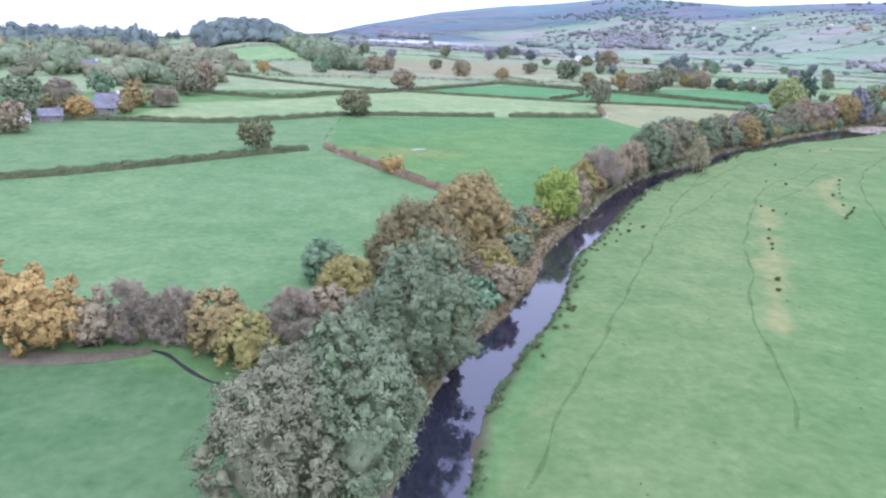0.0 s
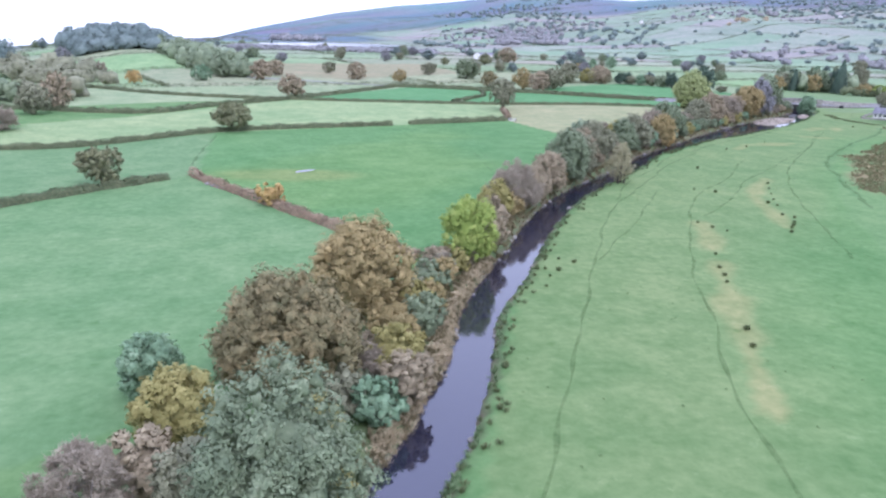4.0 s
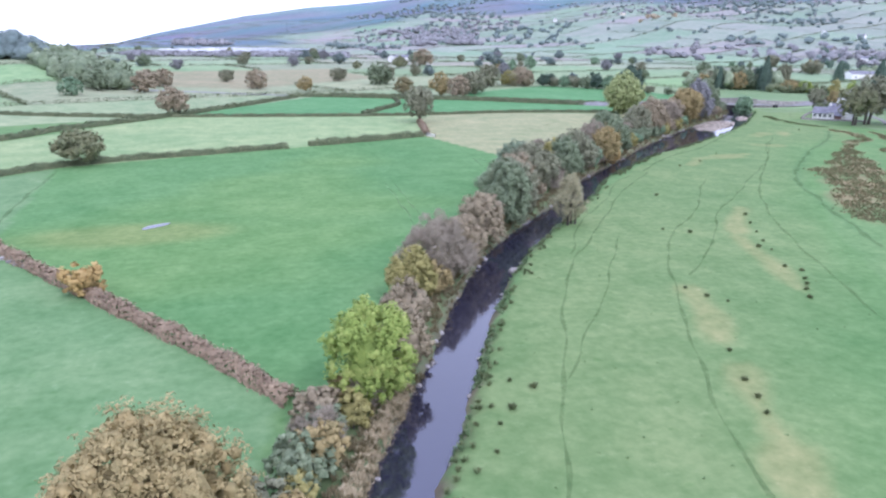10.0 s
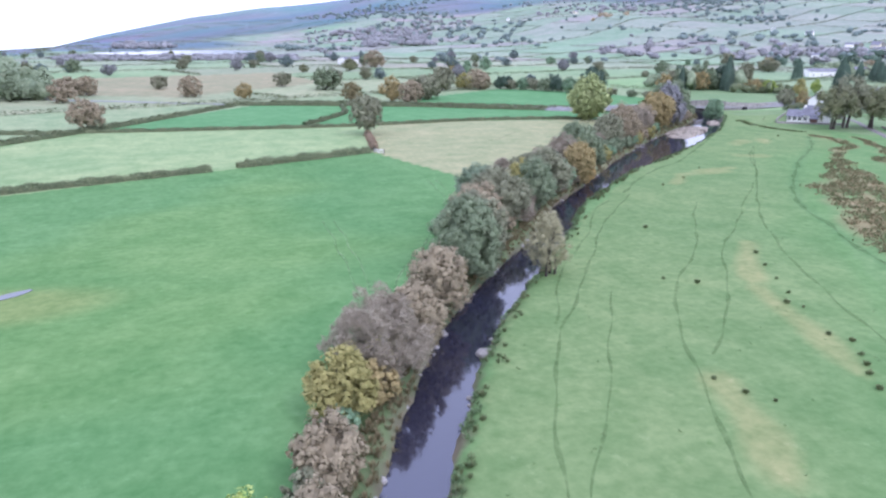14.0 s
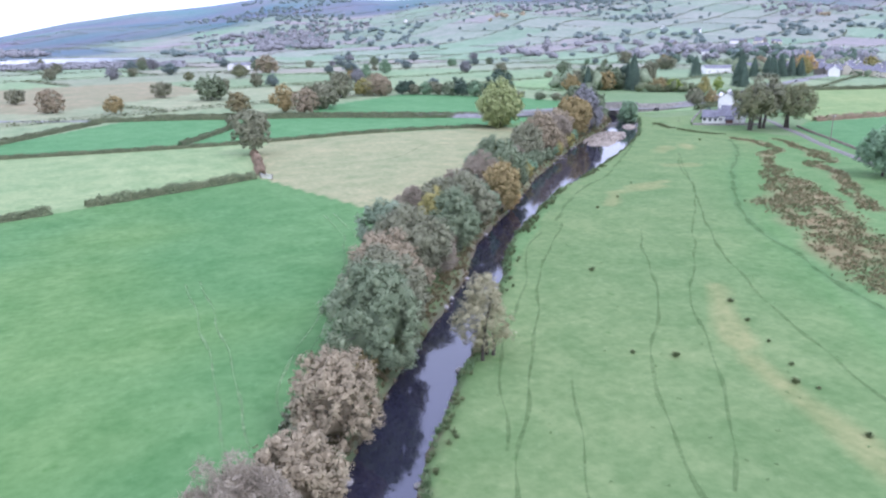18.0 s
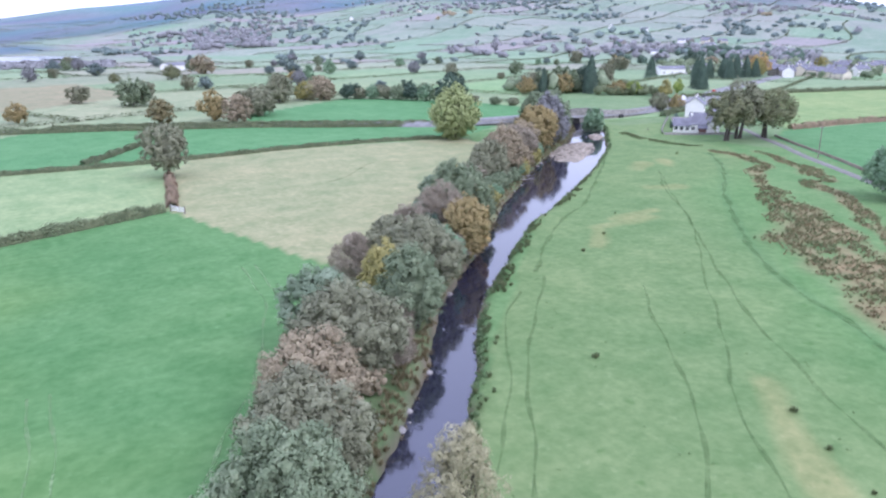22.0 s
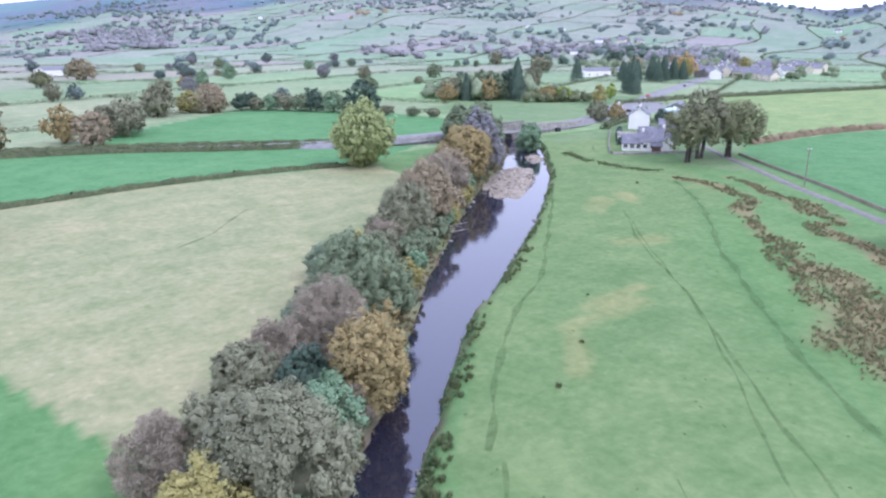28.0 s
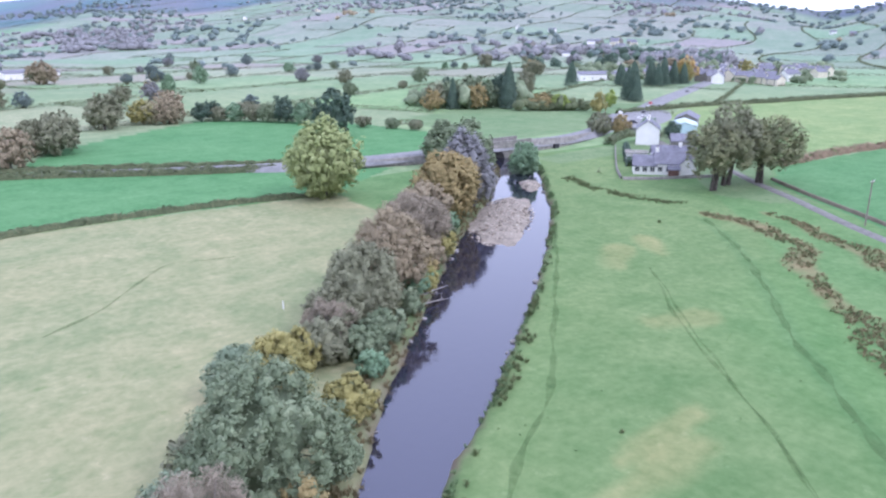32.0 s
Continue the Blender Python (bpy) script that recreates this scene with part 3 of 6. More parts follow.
def make_tree(name, place, height, width, leaf, label, low=None, seed=0, lobes=26, count=5200, size=0.3, taper=0.25, stems=1, bare=0.0, category="tree", group="", fill=0.25, open_=0.0, heart=0.45):
    r = np.random.default_rng(seed)
    low = 0.12 * height if low is None else low
    x, y = place
    tree = new(name)
    tree.location = (x, y, land_at(x, y))
    p, nrm, tips, size_of = crown_points(r, height, width, low, lobes, count, taper, fill, open_)
    part("trunk", mesh_from("trunk", *wood(r, height, width, low, tips[: 12 + 10 * (bare > 0) + int(16 * open_)], (0.02 + 0.008 * open_) * height + 0.06, stems), PALEBARK if bare else BARK), tree)
    if bare:  # thin twigs in place of leaves
        v, f = leaves(r, p, r.normal(0, 1, p.shape), size * 0.8, 1.0)
        t = v.reshape(-1, 3, 3)
        root = (t[:, 0] + t[:, 1])[:, None] / 2
        tip = root[:, 0] + (t[:, 2] - root[:, 0]) * 3.4
        t[:, :2] = root + (t[:, :2] - root) * (1 - 0.72 * bare)
        t[:, 2] = tip
        v = t.reshape(-1, 3)
    else:
        v, f = leaves(r, p, nrm, size)
    if bare:
        me = mesh_from("crown", v, f, LEAF[leaf], 3)
    else:
        round_ = unit(nrm) + 0.5 * unit(p - (0, 0, height * 0.4)) + r.normal(0, 0.12, p.shape)
        normals = np.repeat(unit(round_), 3, 0)
        if heart:
            inner = np.array([(0, 0, low + (height - low) * q) for q in (0.34, 0.5)])
            room = np.array([(width * q, width * q, (height - low) * 0.23) for q in (0.26, 0.24)]) * (1 - 0.4 * open_)
            hv, hf, hn = hearts(r, np.vstack((tips, inner)), np.vstack((size_of[:, None] * heart * np.array((0.9, 0.9, 1.1)), room)))
            hv[:, 2] = np.maximum(hv[:, 2], 0.05)
            v, f, normals = np.vstack((v, hv)), np.vstack((f, hf + len(v))), np.vstack((normals, hn))
        me = mesh_from("crown", v, f, LEAF[leaf], 3)
        soften(me, normals)
    part("crown", me, tree)
    return tagged(tree, label, category, group)


LOWER_BANK = [  # x, y, height, width, leaves, label
    (-7.9, 38.5, 11.3, 8.6, "grey", "bushy grey-brown alder with thinning leaves on the river bank"),
    (-3.4, 41.5, 12.6, 9.6, "greygreen", "large rounded grey-green alder beside the river"),
    (1.2, 60.5, 12.6, 10.2, "greygreen", "tall dense grey-green alder overhanging the river"),
    (-7.3, 74.8, 6.0, 6.6, "yellow", "small yellowing hawthorn bush by the river trees"),
    (-10.8, 82.5, 5.6, 5.2, "teal", "small dark green holly bush by the pasture"),
    (0.8, 82.0, 10.2, 12.6, "olivebrown", "broad oak with dull olive-brown autumn leaves"),
    (7.8, 98.0, 11.6, 10.4, "olive", "round oak with golden-brown autumn leaves"),
    (23.6, 117.4, 9.2, 7.8, "lime", "lime-yellow maple at the river's edge"),
    (28.3, 122.5, 7.0, 5.4, "brown", "russet-leaved bush at the water's edge"),
    (30.5, 130.5, 7.0, 5.6, "brown", "brown-leaved willow leaning over the river"),
    (33.2, 139.5, 7.6, 6.6, "yellow", "yellow-brown hazel on the river bank"),
    (38.3, 146.7, 9.5, 10.2, "purple", "bare purple-twigged alder by the river"),
    (43.3, 151.7, 8.2, 7.2, "brown", "russet-brown alder by the river"),
    (48.9, 160.1, 9.5, 8.0, "brown", "coppery-leaved oak by the river"),
    (56.7, 171.6, 12.6, 10.6, "greygreen", "tall grey-green alder in the river row"),
    (61.3, 179.7, 11.2, 10.4, "grey", "grey-brown alder in the river row"),
    (71.5, 195.2, 11.4, 12.0, "grey", "thin grey-leaved alder in the river row"),
    (71.5, 202.6, 11.0, 9.4, "sage", "blue-green willow bush beside the river row"),
]
UPPER_BANK = [
    (82.5, 203.0, 11.2, 8.6, "greygreen", "grey-green alder leaning to the river"),
    (90.0, 215.5, 11.0, 12.0, "grey", "mixed grey-brown alder with fading leaves"),
    (96.4, 220.5, 6.6, 7.6, "teal", "low blue-green willow over the water"),
    (103.2, 224.0, 10.8, 8.0, "olive", "olive-gold autumn maple by the river"),
    (106.4, 226.6, 7.6, 4.8, "orange", "orange-gold young maple at the water"),
    (98.2, 222.6, 6.4, 5.0, "teal", "green holly between the alders"),
    (105.0, 234.5, 10.4, 8.6, "purple", "bare purple-grey ash with pale branches"),
    (113.4, 243.0, 12.4, 13.0, "greygreen", "broad grey-green willow by the river"),
    (120.0, 255.0, 8.8, 6.6, "yellow", "pale yellow-green sallow at the field edge"),
    (138.0, 268.6, 11.4, 10.4, "grey", "thin grey-brown oak in the river row"),
    (146.0, 274.5, 13.8, 12.0, "brown", "tall russet oak in the river row"),
    (150.6, 272.6, 4.0, 4.2, "yellow", "small golden bush at the foot of the oaks"),
    (159.0, 287.0, 11.6, 11.6, "purple", "pale bare ash in the river row"),
    (166.5, 294.0, 11.4, 10.6, "brown", "golden-brown oak in the river row"),
    (178.5, 302.0, 13.0, 12.4, "olive", "olive-brown oak near the bridge"),
    (186.0, 307.0, 14.4, 12.0, "mauve", "tall mauve-grey leafless alder near the bridge"),
    (200.4, 322.4, 14.6, 11.5, "greygreen", "tall green-grey sycamore near the bridge"),
    (210.5, 344.5, 12.0, 9.5, "greygreen", "green-grey ash beside the bridge"),
    (225.0, 328.6, 9.0, 7.6, "teal", "round dark green alder at the bridge"),
]
make_tree("tree", (67.4, 169.5), 8.4, 6.2, "palewillow", "slender thin-leaved willow on the open bank", low=0.1, seed=91, lobes=240, count=26000, size=0.065, taper=0.45, stems=4, fill=0.8, heart=0)
FIELD_SIDE = [
    (84.0, 222.5, 7.2, 7.6, "purple", "pale leafless thorn thicket beside the pasture"), (89.0, 223.5, 7.2, 8.0, "grey", "pale grey-brown sallow beside the pasture"), (95.0, 233.0, 6.2, 7.2, "grey", "low grey sallow at the pasture edge"),
    (99.5, 235.0, 7.6, 6.8, "purple", "leafless pale-branched birch by the pasture"), (105.5, 240.5, 6.8, 6.6, "sage", "pale green willow at the pasture edge"), (118.2, 259.0, 6.2, 7.2, "sage", "pale green sallow at the pasture edge"),
    (133.0, 266.8, 7.2, 7.6, "grey", "grey thorn beside the river oaks"), (64.5, 187.2, 10.4, 10.0, "brown", "pinkish-brown alder in the river row"), (98.5, 227.5, 7.0, 6.0, "dark", "dark green holly among the river trees"), (84.0, 212.0, 8.6, 8.0, "yellow", "yellow-green hazel among the alders"),
]
for k, (x, y, h, w, leaf, label) in enumerate(LOWER_BANK + UPPER_BANK + FIELD_SIDE):
    if 118 < y < 215:  # this stretch stands back from the water
        x, y, h, w = x - 0.5, y + 0.3, 0.86 * h, 0.92 * w
    elif 215 <= y < 300:
        h, w = 0.86 * h, 0.93 * w
    bare = 0.75 if leaf == "purple" else 0.0
    near = 1.0 if y < 275 else 0.6
    make_tree("tree", (x, y), h, w, leaf, label, low=0.02 * h, seed=100 + k, lobes=int((70 + 15 * w) * (1.7 if "olive" in leaf else 1)), taper=0.12 if "olive" in leaf else 0.25, count=int(near * (1900 * w + 260 * w * w)), size=0.1 if y < 275 else 0.18,
              stems=2 if leaf in ("grey", "greygreen", "purple") else 1, bare=bare, group="trees along the river", fill=0.3)
make_tree("tree", (168.5, 331.5), 16.6, 15.6, "palelime", "large yellow-green lime tree at the field corner", low=0.3, seed=61, lobes=320, count=34000, size=0.2, taper=0.05)
for k, (x, y, h, w, leaf, label) in enumerate([
    (-37.2, 167.0, 7.4, 8.4, "bronze", "spreading bronze oak standing in the hedge"),
    (-21.8, 243.5, 8.2, 11.4, "bronze", "spreading olive-green oak at the hedge corner"),
    (-8.2, 347.0, 10.0, 12.2, "brown", "russet oak between the fields"),
    (76.8, 313.0, 12.4, 11.4, "grey", "thinning grey-brown ash on the hedge end"),
    (240.5, 284.0, 14.6, 15.0, "bronze", "spreading olive-green oak beside the white cottage"),
    (247.5, 285.5, 18.6, 14.0, "grey", "tall thinning oak beside the white cottage"),
    (256.0, 282.0, 15.0, 18.5, "bronze", "wide oak with yellowing leaves by the lane"),
    (199.0, 211.0, 11.0, 14.0, "teal", "dark green ash beside the lane"),
]):
    make_tree("tree", (x, y), h, w, leaf, label, low=(0.26 if x > 230 else 0.13) * h, stems=2 if x > 230 else 1, seed=200 + k, lobes=int(70 + 9 * w), count=int(1100 * w + 30 * w * w), size=0.17, taper=0.05, open_=1.0 if x > 230 else 0.5, heart=0.3 if x > 230 else 0.5)
make_tree("shrub", (-5.0, 151.2), 4.0, 5.0, "orange", "orange-leaved thorn bush standing in the hedge", low=0.0, seed=230, lobes=80, count=7000, size=0.13, taper=0.0, category="shrub")


def hedge(line, half, height, leaf, label, seed, size=0.17, dense=210):
    """A hedge: a ragged, rounded bank of leaves and twigs on the land along a line."""
    r = np.random.default_rng(seed)
    p = curve_through([(*q, half) for q in line], 1.0)
    seg = np.hypot(*np.diff(p[:, :2], axis=0).T)
    k = int(seg.sum() * dense)
    at = np.interp(r.uniform(0, seg.sum(), k), np.r_[0, np.cumsum(seg)], np.arange(len(p)))
    j = np.minimum(at.astype(int), len(p) - 2)
    q = p[j, :2] + (p[j + 1, :2] - p[j, :2]) * (at - j)[:, None]
    d = unit(np.column_stack((p[j + 1, :2] - p[j, :2], np.zeros(k))))
    side = np.stack((d[:, 1], -d[:, 0]), 1)
    t = r.uniform(-0.25, math.pi + 0.25, k)
    lump = 1 + 0.28 * np.sin(at * 0.9 + seed) * np.sin(at * 0.37 + 2 * seed) + 0.16 * r.normal(0, 1, k)
    q = q + side * (np.cos(t) * half * lump)[:, None]
    z = land(q[:, 0], q[:, 1]) + np.maximum(0.05, np.sin(t) * height * lump)
    nrm = np.column_stack((side * np.cos(t)[:, None], np.sin(t)))
    ob = new("hedge")
    ob.location = (*p[0, :2], land_at(*p[0, :2]))
    cut = (at / max(8, len(p) / 16)).astype(int)
    for c in range(cut.max() + 1):
        k = cut == c
        if k.any():
            me = mesh_from("bush", *leaves(r, np.column_stack((q, z))[k] - np.array(ob.location), nrm[k], size), LEAF[leaf], 3)
            part("bush", soften(me, np.repeat(nrm[k] + (0, 0, 0.4), 3, 0)), ob)
    return tagged(ob, label, "hedge", "field hedges")


hedge([(-22.5, 178), (-18, 169.5), (-2.5, 147.5), (9, 131), (17, 118)], 0.85, 1.2, "russethedge", "trimmed brown autumn hedge between two pastures", 1)
hedge([(-120, 98), (-74, 127), (-59, 139), (-40, 159), (-26.5, 173)], 0.9, 1.2, "hedge", "low dark clipped hedge below the oak", 2)
hedge([(-140, 186), (-83, 205), (-56, 213), (-30, 238), (-17, 246), (5, 254), (27, 262)], 0.9, 1.2, "hedge", "long low clipped hedge across the fields", 3)
hedge([(33, 265), (50, 271), (69, 278)], 1.0, 1.5, "hedge", "dark clipped hedge beside the cow pasture", 4)
hedge([(71, 280), (74, 295), (77, 313)], 1.0, 1.3, "russethedge", "short brown hedge running up to the ash tree", 5)
hedge([(-130, 300), (-60, 280), (-37, 307), (-10, 341), (15, 376), (42, 415)], 1.1, 1.4, "hedge", "dark hedge running past the russet oak", 6, dense=110, size=0.26)
hedge([(-110, 385), (-60, 350), (-14, 339)], 0.8, 1.1, "hedge", "thin hedge dividing pale fields", 7, dense=110, size=0.26)
hedge([(-10, 342), (50, 336), (87, 336), (119, 339), (150, 338), (170, 334)], 0.7, 0.95, "hedge", "low hedge below the green corn", 8, dense=130, size=0.24)
hedge([(61, 341), (72, 358), (84, 380), (88, 408)], 0.8, 1.2, "hedge", "straggling hedge across the corn field", 9, dense=110, size=0.26)
hedge([(40, 420), (88, 407), (121, 397), (150, 380), (184, 363)], 0.9, 1.5, "hedge", "roadside hedge below the lane", 10, dense=130, size=0.26)
hedge([(60, 428), (92, 417), (125, 406), (155, 390), (186, 373), (200, 366)], 0.8, 1.0, "hedge", "roadside hedge above the lane", 11, dense=130, size=0.26)
hedge([(283, 291), (335, 287), (430, 255)], 1.2, 1.6, "russethedge", "brown hedge between two green fields", 12, dense=110, size=0.26)
hedge([(350, 398), (401, 396), (467, 382), (542, 366), (640, 345)], 1.3, 1.8, "hedge", "dark hedge along the village field", 13, dense=90, size=0.32)

# ---- low growth along the banks ----
def along_river(y):
    """The river's middle, half width, and the way to its west side, at that y."""
    at = lambda v: np.array([np.interp(v, RIVER[:, 1], RIVER[:, k]) for k in (0, 1, 2)])
    c, d = at(y), (at(y + 2) - at(y - 2))[:2]
    d /= np.hypot(*d)
    return c[:2], c[2], np.array((-d[1], d[0]))


r = np.random.default_rng(11)
SHRUB_KINDS = [("grey", "thin grey-brown sallow bush"), ("olive", "olive-leaved thorn bush"), ("brown", "russet bramble bush"), ("greygreen", "grey-green willow bush"),
               ("purple", "leafless purple-grey bush"), ("yellow", "yellowing hazel bush"), ("teal", "dark green bramble bush")]


def shrub(x, y, h, w, leaf, label, seed, count=None):
    label = label if len(label.split()) > 3 else label + " near the brook"
    return make_tree("shrub", (x, y), h, w, leaf, label, low=0.0, seed=seed, lobes=int(34 + 11 * w), count=count or int(1100 * w + 130 * w * w), size=0.12, taper=0.15, stems=2,
                     bare=0.7 if leaf == "purple" else 0, category="shrub", group="bushes along the river", fill=0.35)


y, k = 64.0, 0
while y < 336:
    c, half, west = along_river(y)
    off = half + r.uniform(1.2, 3.2) + (1.6 if 80 < y < 114 else 1.2 if 118 < y < 206 else 0)
    p = c + west * off
    leaf, name = SHRUB_KINDS[int(r.integers(0, len(SHRUB_KINDS)))]
    if 84 < y < 112:
        leaf, name = SHRUB_KINDS[(5, 1, 3, 5, 1)[k % 5]]
    h = r.uniform(2.6, 4.6)
    shrub(p[0], p[1], h, h * r.uniform(1.0, 1.4), leaf, name + " on the river bank", 400 + k)
    y += r.uniform(3.6, 6.0) if not 80 < y < 114 else r.uniform(2.8, 3.6)
    k += 1
for k in range(14):  # a second, inner row behind the reed bank
    y = 66 + 3.7 * k
    c, half, west = along_river(y)
    p = c + west * (half + r.uniform(4.6, 7.6))
    leaf, name = SHRUB_KINDS[(1, 5, 0, 3, 4, 2, 1)[k % 7]]
    h = r.uniform(2.4, 4.2)
    shrub(p[0], p[1], h, h * r.uniform(1.2, 1.6), leaf, name + " behind the reed bank", 470 + k)
for k, (x, y, h, w, leaf, label) in enumerate([(128.7, 261, 4.8, 6, "grey", "grey leafless scrub between the river trees"), (131, 264.5, 5.4, 6, "purple", "bare purple-grey scrub between the river trees"), (125.5, 261.5, 4.2, 5.5, "yellow", "pale yellow-green sallow scrub by the pasture"),
                                              (132.5, 259.5, 3.6, 5, "greygreen", "low grey-green willow on the river bank"), (121, 258.5, 5, 6.5, "greygreen", "grey-green sallow at the pasture edge"), (116.5, 252, 5.4, 6.5, "olive", "olive-brown thorn by the willows"),
                                              (110, 246.5, 5.5, 6, "grey", "grey-brown sallow by the pasture")]):
    shrub(x, y, h, w, leaf, label, 560 + k)
# the scrub along the brook at the start
for k, (x, y, h, w, leaf, label) in enumerate([
    (-40, 63.5, 7.6, 9, "orange", "tall orange-brown birch scrub beside the brook"), (-34, 62.5, 7.4, 8, "orange", "orange-leaved birch by the muddy brook"), (-29.5, 63, 5.4, 5, "brown", "low russet scrub by the brook"),
    (-26.5, 64, 6.2, 4.6, "purple", "bare pale-stemmed birch by the brook"), (-22.5, 64.5, 4.8, 5.4, "purple", "bare purple thorn by the brook"), (-17.5, 62, 6.4, 6, "olive", "olive-green thorn by the brook"),
    (-14.2, 59, 5.4, 5.4, "yellow", "yellow-green hawthorn by the brook"), (-11.5, 66, 5.0, 6, "purple", "bare purple-grey thicket"), (-8.0, 68.5, 4.6, 5, "brown", "russet bramble thicket"),
    (-4.8, 66, 5.2, 5.5, "grey", "grey-brown thicket of thorn"), (-9.5, 55, 4.4, 5, "grey", "grey bramble thicket by the alders"), (-48, 66, 6, 8, "orange", "orange scrub beside the brook"), (-57, 68, 5.6, 9, "brown", "russet scrub beside the brook"),
]):
    shrub(x, y, h, w, leaf, label, 500 + k, int(1600 * w + 130 * w * w))


def blades(r, q, z, height, spread, per, size):
    """Upright blades springing from each place."""
    k = len(q) * per
    base = np.repeat(np.column_stack((q, z)), per, 0)
    a = r.uniform(0, 6.283, k)
    lean = r.uniform(0.05, 1.0, k) * spread
    h = np.repeat(height if np.ndim(height) else np.full(len(q), height), per) * r.uniform(0.55, 1.15, k)
    dirn = np.stack((np.cos(a), np.sin(a), np.zeros(k)), 1)
    foot = base + dirn * (0.35 * lean)[:, None]
    tip = base + dirn * lean[:, None] + np.stack((np.zeros(k), np.zeros(k), h), 1)
    wide = np.stack((-np.sin(a), np.cos(a), np.zeros(k)), 1) * size
    mid = (foot + tip) / 2 + (0, 0, 0.12) * h[:, None]
    v = np.stack((foot - wide * 0.6, mid - wide, tip, mid + wide), 1).reshape(-1, 3)
    return v, np.arange(4 * k).reshape(-1, 4)


def tussocks(name, q, height, spread, per, size, leaf, label, category, r):
    z = land(q[:, 0], q[:, 1]) - 0.03
    ob = new(name, mesh_from(name, *blades(r, q, z, height, spread, per, size), LEAF[leaf]))
    return tagged(ob, label, category, kind="stuff")


def bank_places(r, lo, hi, count, side, near, far, patchy=-9.0):
    y = r.uniform(lo, hi, count)
    out = []
    for v in y:
        c, half, west = along_river(v)
        out.append(c + west * side * (half + r.uniform(near, far)) + r.normal(0, 0.3, 2))
    out = np.array(out)
    return out[ripple(out[:, 0], out[:, 1], 0.5, 91) + 0.5 * r.normal(0, 1, count) > patchy]


tussocks("bank_grass", np.vstack((bank_places(r, 40, 130, 900, -1, -0.1, 0.5, 0.35), bank_places(r, 130, 345, 2600, -1, -0.1, 0.8, 0.2))), 0.42, 0.4, 14, 0.05, "tuft", "rank dark grass along the open river bank", "grass", r)
tussocks("bank_sedge", bank_places(r, 60, 206, 150, -1, 0.1, 1.7), 0.45, 0.5, 30, 0.045, "sedge", "dark sedge clumps on the open river bank", "sedge", r)
tussocks("bank_rushes", np.vstack((bank_places(r, 208, 262, 380, -1, 0.2, 2.0, 0.3), bank_places(r, 262, 300, 120, -1, 0.1, 0.8, 0.2))), 0.55, 0.5, 36, 0.045, "sedge", "brown-green rush clumps on the open river bank", "rushes", r)
tussocks("dead_reed", bank_places(r, 70, 118, 1500, 1, -0.2, 1.3), 0.35, 0.5, 18, 0.045, "straw", "flattened straw-coloured reed along the bank", "reeds", r)
tussocks("bank_weeds", bank_places(r, 44, 340, 2200, 1, -0.1, 2.6), 0.6, 0.5, 20, 0.05, "rush", "dead brown weeds under the river trees", "weeds", r)
k = 60000
q = np.column_stack((r.uniform(116, 234, k), r.uniform(140, 276, k)))
damp = rushiness(q[:, 0], q[:, 1])
fen = q[(damp > 0.06) & (damp * (0.75 + 0.5 * ripple(q[:, 0], q[:, 1], 0.3, 77) + 0.45 * ripple(q[:, 0], q[:, 1], 1.1, 78)) + 0.22 * r.normal(0, 1, k) > 0.5)]
tussocks("rushes", fen[::3], 0.45, 0.45, 10, 0.055, "sedge", "rough dark rushes in the boggy corner", "rushes", r)
tussocks("dead_rushes", np.vstack((fen[1::3], fen[2::3])), 0.38, 0.5, 10, 0.055, "rush", "rough brown dead rushes in the boggy corner", "rushes", r)
q = np.column_stack((np.zeros(420), r.uniform(281, 315, 420)))
q[:, 0] = np.interp(q[:, 1], (281, 291, 301, 315), (224, 220.5, 221, 226)) + r.normal(0, 1.0, 420)
tussocks("ditch_grass", q[ripple(q[:, 0], q[:, 1], 0.8, 79) > -0.2], 0.4, 0.5, 16, 0.05, "sedge", "rank green grass along an old ditch", "grass", r)
# scattered short tussocks that roughen the meadow
k = 1300
q = np.column_stack((r.uniform(0, 240, k), r.uniform(36, 330, k)))
d, east = river_gap(q[:, 0], q[:, 1])
q = q[east & (d > 2) & (d < 85)]
tussocks("meadow_grass", q, 0.14, 0.3, 7, 0.05, "grass", "short tussocky grass of the river meadow", "grass", r)

# dark rush tussocks that stand singly in the meadow
first = None
TUFTS = [(49.9, 91.3), (48, 87), (50, 91.6), (58.6, 112.4), (57.6, 109.2), (56.4, 106.6), (81.6, 129.7), (83.5, 132.4), (85, 134), (86.5, 136), (87.6, 141.2), (88.6, 139), (91.5, 148.6), (90.6, 150.4), (93.6, 153.2), (96.4, 158.2),
         (102.3, 168.7), (99.2, 163.4), (69.1, 133.1), (68.2, 136.4), (70.6, 131), (84.8, 160), (81.4, 162.7), (94.8, 186.3), (129.7, 222.1), (119.9, 216.3), (141.9, 232), (206.9, 274.6), (33.3, 110.4), (35.2, 112.6), (31.6, 106.5), (36.8, 117.5), (38.5, 115.8), (61.5, 118.5)]
for x, y in TUFTS:
    if first is None:
        me = mesh_from("tussock", *blades(r, np.zeros((1, 2)), np.zeros(1), 0.55, 0.6, 90, 0.05), LEAF["sedge"])
        first = tagged(new("tussock", me), "dark brown-green rush tussock in the meadow", "rush tussock", "tussocks in the meadow")
        first.location = (x, y, land_at(x, y))
    else:
        s = r.uniform(0.5, 1.0)
        copy_thing(first, Matrix.LocRotScale((x, y, land_at(x, y) - 0.02), Euler((0, 0, r.uniform(0, 6.28))), (s, s, s)))

